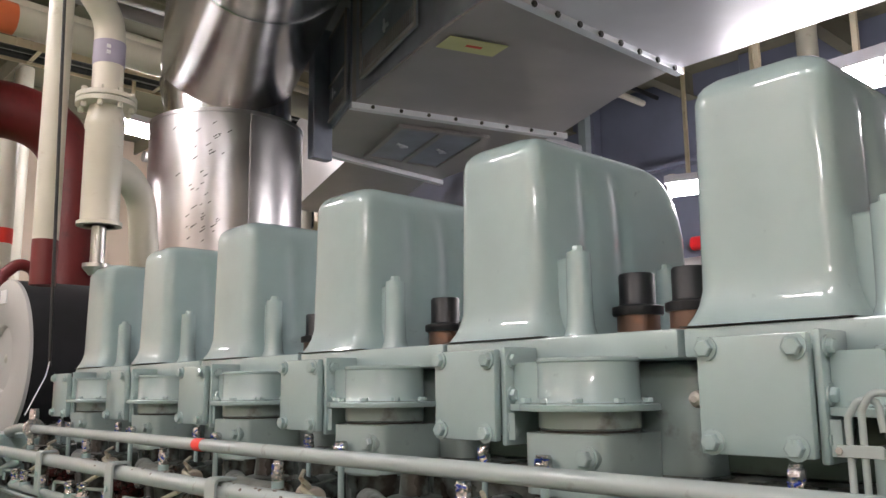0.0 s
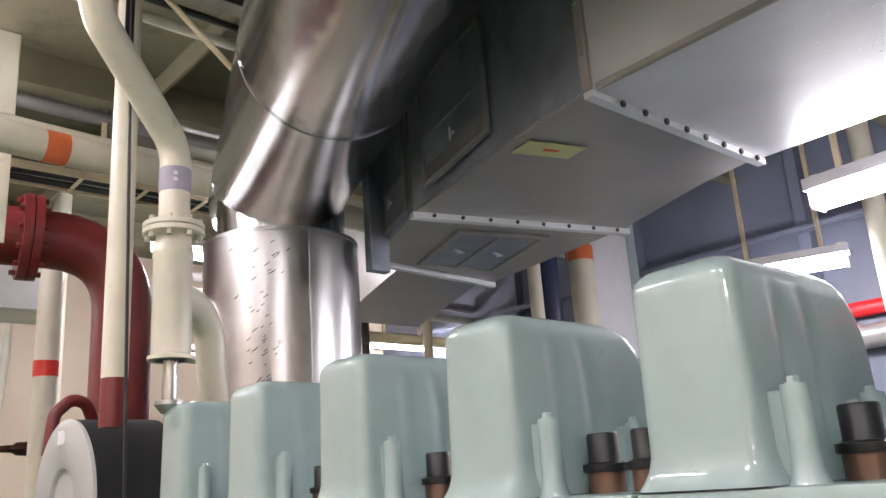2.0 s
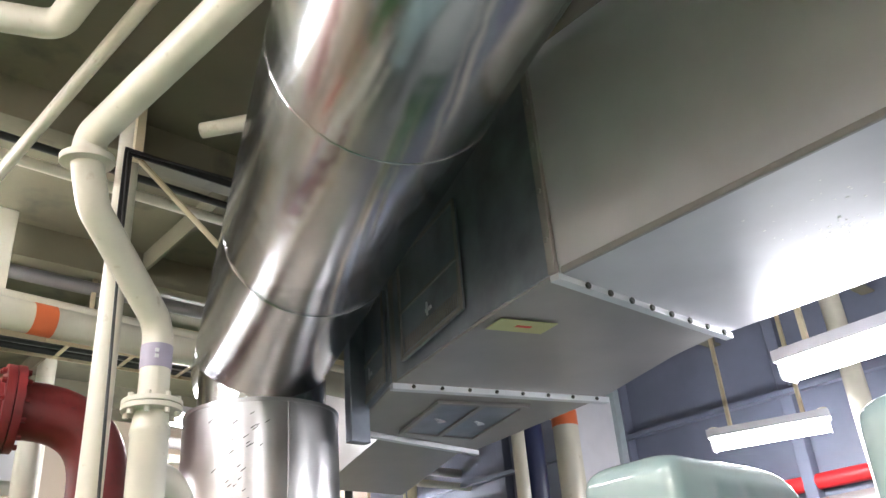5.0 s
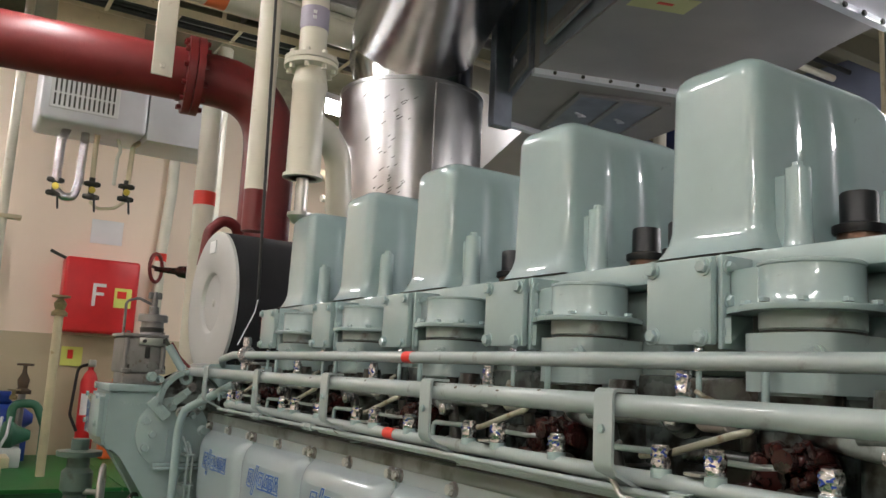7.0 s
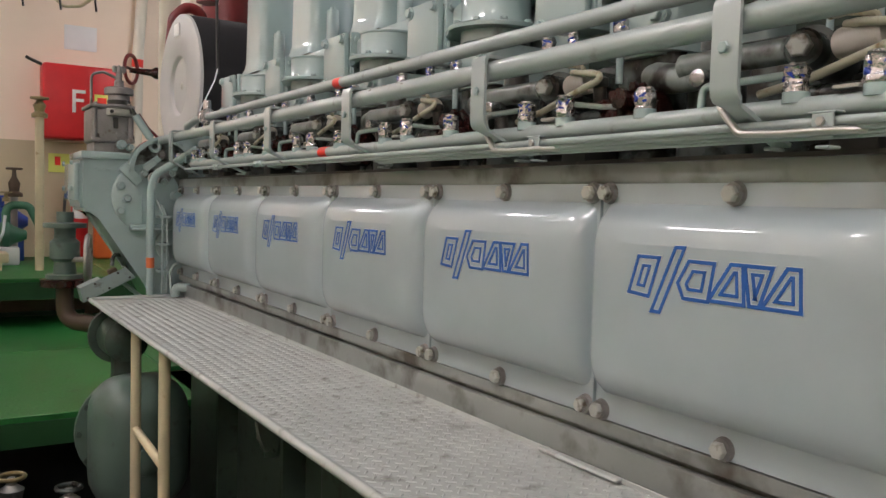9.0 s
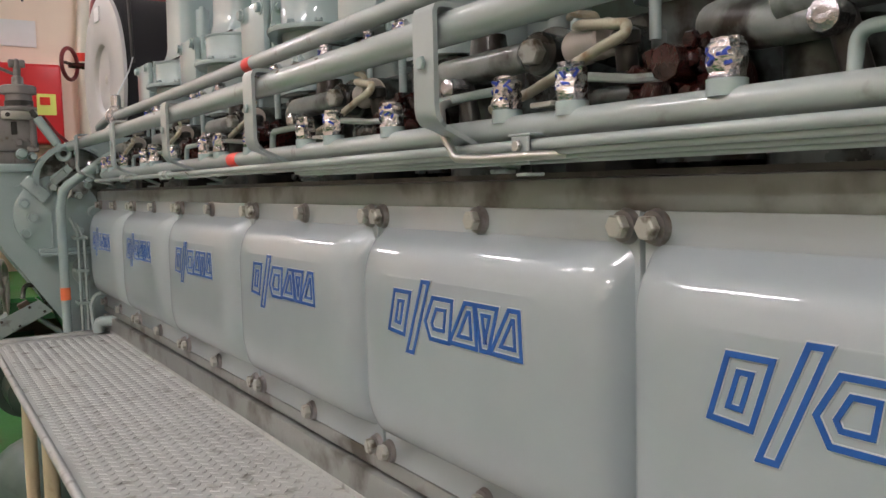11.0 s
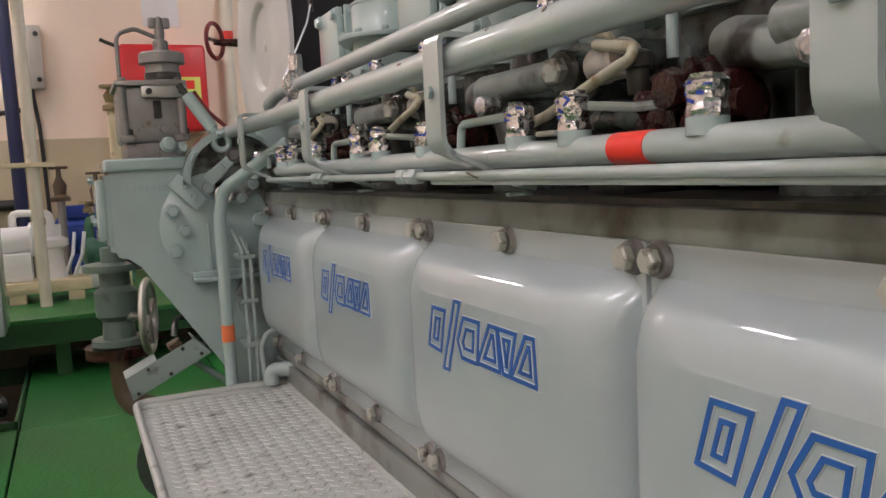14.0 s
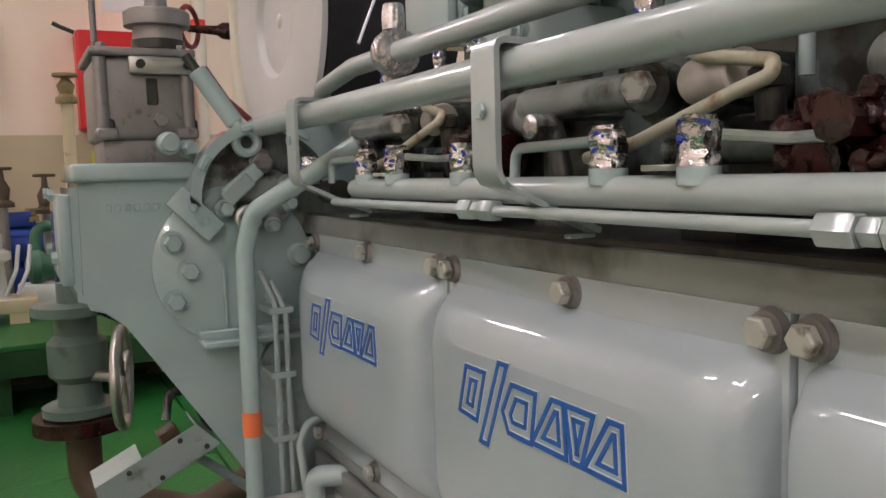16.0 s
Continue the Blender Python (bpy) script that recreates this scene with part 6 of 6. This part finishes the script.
for x, zz in ((-0.55, 1.15), (-0.3, 1.1)):
    gv = thing("gate_valve", (x, 7.75, 0.36), "brown and grey gate valve with small handwheel", "valve", "gate valves")
    part("riser", tube(B(), [(x, 7.75, 0.36), (x, 7.75, zz)], 0.03, 0, 14), GALV, gv)
    part("body", lathe(B(), (x, 7.75, zz - 0.15), (0, 0, 1), [(0.07, 0), (0.07, 0.03), (0.04, 0.05), (0.05, 0.12), (0.02, 0.18), (0.015, 0.25)], 16), RUST, gv)
    part("handwheel", torus(B(), (x, 7.75, zz + 0.1), (0, 0, 1), 0.06, 0.01, 22, 8), RUST, gv)
cab = thing("starter_cabinet", (-1.05, 5.0, 0.45), "grey painted steel control cabinet", "cabinet")
part("case", box(B(), (-1.3, 4.98, 0.48), (-0.79, 5.3, 1.12), 0.008), DOOR_PAINT, cab)
part("door", box(B(), (-1.29, 4.962, 0.5), (-0.85, 4.98, 1.1), 0.006), DOOR_PAINT, cab)
for x in (-1.28, -1.08):
    part("leg", box(B(), (x, 5.1, -0.9), (x + 0.05, 5.15, 0.48)), PUMP_GREY, cab)
for x in (-0.69, -1.15):
    jb = thing("junction_box", (x, 8.4, 2.1), "grey junction box on the bulkhead", "junction box", "junction boxes")
    part("case", box(B(), (x - 0.1, 8.4, 1.9), (x + 0.1, 8.496, 2.4), 0.01), GOV_PAINT, jb)
    for dx in (-0.065, 0.065):
        for z in (1.97, 2.33):
            part("latch", cyl(B(), (x + dx, 8.4, z), (x + dx, 8.375, z), 0.019, seg=10), BLACK, jb, "black latch knob")
    part("cable", tube(B(), [(x, 8.45, 1.95), (x, 8.45, 1.75), (x - 0.3, 8.45, 1.7)], 0.02, 0.05, 10), CABLE, jb)
pipe("blue_pipe", [(-0.83, 8.1, 0.36), (-0.83, 8.1, 3.6)], 0.05, NAVY, "dark blue vertical pipe at the bulkhead", seg=18)
wp = pipe("wall_pipe", [(0.93, 8.42, CEIL), (0.92, 8.42, 3.0), (0.88, 8.42, 2.4), (0.86, 8.42, 0.36)], 0.055, CREAM, "bent cream vertical pipe with a red band at the bulkhead", 0.3, seg=18)
band(wp, (0.88, 8.42, 2.3), (0.88, 8.42, 2.38), 0.0562, RED_TAPE, "red marking tape")

# ---- far side beyond the engine ----
col = pipe("cream_column", [(3.98, 4.0, 0.0), (3.98, 4.0, CEIL)], 0.1, CREAM, "cream pipe column with an orange band", seg=22)
band(col, (3.98, 4.0, 3.2), (3.98, 4.0, 3.32), 0.101, ORANGE, "orange marking tape")
pipe("cream_column", [(3.42, 4.0, 0.0), (3.42, 4.0, CEIL)], 0.05, CREAM, "slim cream column", seg=16)
pipe("blue_column", [(3.62, 4.05, 0.0), (3.62, 4.05, CEIL)], 0.09, NAVY, "navy blue pipe column", seg=18)
pipe("cream_column", [(4.6, 2.0, 0.0), (4.6, 2.0, CEIL)], 0.07, CREAM, "slim cream column", seg=16)
pipe("red_main_pipe", [(5.34, -3.5, 2.63), (5.34, 3.4, 2.63)], 0.06, RED_BRIGHT, "bright red pipe along the side wall", seg=18)
pipe("wall_main_pipe", [(5.31, -3.5, 2.42), (5.31, 6.0, 2.42)], 0.09, GALV, "dull grey pipe along the side wall", seg=18)
panel = thing("switch_panel", (4.75, 4.2, 2.4), "pale blue-grey steel panel on the frames", "panel")
part("sheet", box(B(), (4.3, 4.2, 2.3), (4.9, 4.24, 3.6), 0.01), AC_GREY, panel)
part("frame", box(B(), (4.9, 4.16, 0.0), (4.98, 4.24, CEIL)), DOOR_PAINT, panel)
for i, (z, r, m) in enumerate(((2.75, 0.05, CREAM), (2.86, 0.035, CREAM), (3.12, 0.06, CREAM_OLD), (3.32, 0.04, CREAM), (3.5, 0.05, GALV))):
    pipe("cross_pipe", [(1.9, 6.6 + 0.15 * (i % 3), z), (5.38, 6.6 + 0.15 * (i % 3), z)], r, m, "cross pipe behind the exhaust trunk", seg=12, group="cross pipes")
for i, x in enumerate((2.5, 2.9, 3.3, 3.75, 4.3)):
    pipe("rear_post", [(x, 6.3 + 0.3 * (i % 2), 0.36), (x, 6.3 + 0.3 * (i % 2), CEIL)], (0.05, 0.03, 0.07, 0.04, 0.05)[i], (CREAM, GALV, CREAM, DIRTY, CREAM_OLD)[i], "upright pipe behind the exhaust trunk", seg=12, group="upright pipes")
for i, (x, z) in enumerate(((2.7, 2.95), (3.1, 2.75), (3.5, 3.12))):
    vv = thing("pipe_valve", (x, 6.6, z), "dark grey pipe valve with handwheel", "valve", "pipe valves")
    part("body", lathe(B(), (x, 6.62, z - 0.12), (0, 0, 1), [(0.05, 0), (0.1, 0.04), (0.1, 0.2), (0.04, 0.24), (0.03, 0.34)], 16), PUMP_GREY, vv)
    part("handwheel", torus(B(), (x, 6.62, z + 0.22), (0, 0, 1), 0.1, 0.014, 20, 8), DIRTY, vv)

# red hand valve behind the filter
rv = thing("red_hand_valve", (0.66, 7.0, 1.9), "dark red valve with handwheel on a cream pipe", "valve")
part("body", lathe(B(), (0.95, 7.0, 2.06), (-1, -0.07, 0), [(0.1, 0), (0.1, 0.06), (0.06, 0.07), (0.05, 0.22), (0.03, 0.25), (0.02, 0.43)], 18), MAROON, rv)
part("handwheel", torus(B(), (0.53, 6.97, 2.07), (0.8, -0.6, 0), 0.12, 0.016, 26, 8), RED_PAINT, rv)
part("spokes", loft(B(), [[Vector((0.53, 6.97, 2.07)) + Vector((0.6, 0.8, 0)) * q * 0.115 + Vector((0, 0, w)) for q, w in ((-1, -0.012), (1, -0.012), (1, 0.012), (-1, 0.012))], [Vector((0.54, 6.963, 2.07)) + Vector((0.6, 0.8, 0)) * q * 0.115 + Vector((0, 0, w)) for q, w in ((-1, -0.012), (1, -0.012), (1, 0.012), (-1, 0.012))]]), MAROON, rv)
part("riser", tube(B(), [(0.95, 7.0, 0.36), (0.95, 7.0, CEIL)], 0.075, 0, 18), CREAM, rv, "cream riser pipe")
og = thing("orange_bag", (0.5, 8.12, 0.36), "bright orange vinyl bag standing by the bulkhead", "bag")
part("bag", box(B(), (0.42, 8.05, 0.361), (0.58, 8.2, 0.95), 0.03, 3), ORANGE_SUIT, og)
part("strap", box(B(), (0.485, 8.11, 0.94), (0.515, 8.13, 1.1), 0.004, 1), ORANGE_SUIT, og)
for x, y, z, m in ((-0.66, 3.3, -0.2, YELLOW), (-0.44, 3.3, -0.28, PUMP_GREY)):
    bv = thing("bilge_valve", (x, y, -0.9), "small bilge valve with handle below the deck plates", "valve", "bilge valves")
    part("riser", tube(B(), [(x, y, -0.9), (x, y, z - 0.1)], 0.035, 0, 14), PUMP_GREY, bv)
    part("body", lathe(B(), (x, y, z - 0.14), (0, 0, 1), [(0.06, 0), (0.06, 0.03), (0.04, 0.04), (0.05, 0.1), (0.02, 0.12), (0.015, 0.15)], 16), STEEL, bv)
    part("handle", torus(B(), (x, y, z + 0.012), (0, 0, 1), 0.05, 0.01, 20, 8), BRASS if m is YELLOW else m, bv)

# clutter under the cabinet
junk = thing("bilge_pump", (-1.0, 5.55, -0.9), "dirty grey bilge pump in the deck opening", "pump")
part("casing", lathe(B(), (-1.05, 5.5, 0.02), (0.6, 0.8, 0), [(0.05, -0.12), (0.11, -0.1), (0.12, 0.05), (0.07, 0.08), (0.07, 0.22)], 22), PUMP_GREY, junk)
part("bed", box(B(), (-1.2, 5.4, -0.9), (-0.88, 5.75, -0.08), 0.01), PIT, junk)
part("pipe", tube(B(), [(-1.0, 5.45, 0.1), (-1.0, 5.45, 0.3), (-1.1, 5.5, 0.4)], 0.03, 0.06, 12), RUST, junk)
part("hose", tube(B(), [(-0.95, 5.4, 0.05), (-0.9, 5.36, 0.25), (-0.98, 5.38, 0.36), (-1.02, 5.4, 0.2)], 0.022, 0.08, 12), CREAM_OLD, junk)
# cable trays and conduits overhead
for y, z in ((5.15, 3.78), (6.0, 3.9)):
    tray = thing("cable_tray", (0, y, z), "cream steel cable tray with black cables", "cable tray", "cable trays")
    for dy in (-0.16, 0.16):
        part("side_rail", box(B(), (-3.28, y + dy - 0.004, z - 0.03), (5.38, y + dy + 0.004, z + 0.03)), CREAM_OLD, tray)
    for i in range(18):
        part("rung", box(B(), (-3.1 + i * 0.48, y - 0.16, z - 0.02), (-3.07 + i * 0.48, y + 0.16, z - 0.012)), CREAM_OLD, tray)
    for i in range(6):
        pts = [(-3.2 + j * 1.4, y - 0.12 + i * 0.048 + 0.012 * math.sin(i * 3 + j), z + 0.004 + 0.006 * math.sin(j * 2 + i)) for j in range(7)]
        part("cable", tube(B(), pts, 0.013 + 0.004 * (i % 3), 0.3, 8), CABLE if i % 3 else GALV, tray)
    for x in (-2.0, 0.6, 3.2):
        part("hanger", box(B(), (x - 0.015, y - 0.175, z - 0.03), (x + 0.015, y - 0.165, CEIL)), CREAM_OLD, tray)
for i, (y, z, r, m) in enumerate(((3.55, 3.992, 0.02, CABLE), (3.7, 3.982, 0.03, CREAM), (4.95, 3.967, 0.045, GALV))):
    pipe("conduit", [(-3.2, y, z), (0.4, y + 0.05, z), (5.3, y + 0.1, z)], r, m, "conduit run under the deckhead", 0.3, "conduits", 12)
brace = thing("pipe_brace", (0.0, 3.1, 3.3), "cream angle steel brace under the deckhead", "brace")
part("arm", tube(B(), [(0.13, 3.165, 3.82), (0.62, 3.165, 3.43)], 0.014, 0, 8), CREAM_OLD, brace)
part("post", box(B(), (0.11, 3.15, 3.8), (0.15, 3.18, CEIL)), CREAM_OLD, brace)
part("stub", tube(B(), [(0.25, 2.75, 3.78), (0.75, 2.1, 3.78)], 0.035, 0, 14), CREAM, brace)
for y in (-2.0, -0.4, 1.2, 2.8, 4.4, 6.0):
    solo("wall_frame", box(B(), (5.28, y - 0.05, -0.9), (5.399, y + 0.05, CEIL - 0.01), 0.006, 1), BLUE_WALL, "blue-grey steel frame on the side wall", "wall frame", "wall frames", "structure")
solo("wall_stringer", box(B(), (5.2, -4.1, 3.3), (5.278, 8.4, 3.34)), BLUE_WALL, "blue-grey horizontal stringer on the side wall", "stringer", kind="structure")

pipe("wall_conduit", [(-3.2, 8.45, 0.98), (-0.85, 8.45, 0.98)], 0.045, BLACK, "black pipe along the foot of the bulkhead", seg=14)
pipe("wall_cable", [(-3.2, 8.48, 1.62), (-1.3, 8.48, 1.62), (-1.15, 8.48, 1.9)], 0.018, CABLE, "black cable along the bulkhead", 0.1, seg=10, category="cable")
pipe("wall_cable", [(-0.69, 8.48, 1.9), (-0.66, 8.48, 1.6), (-0.64, 8.48, 0.4)], 0.016, CABLE, "black cable down from the junction box", 0.1, seg=10, category="cable")
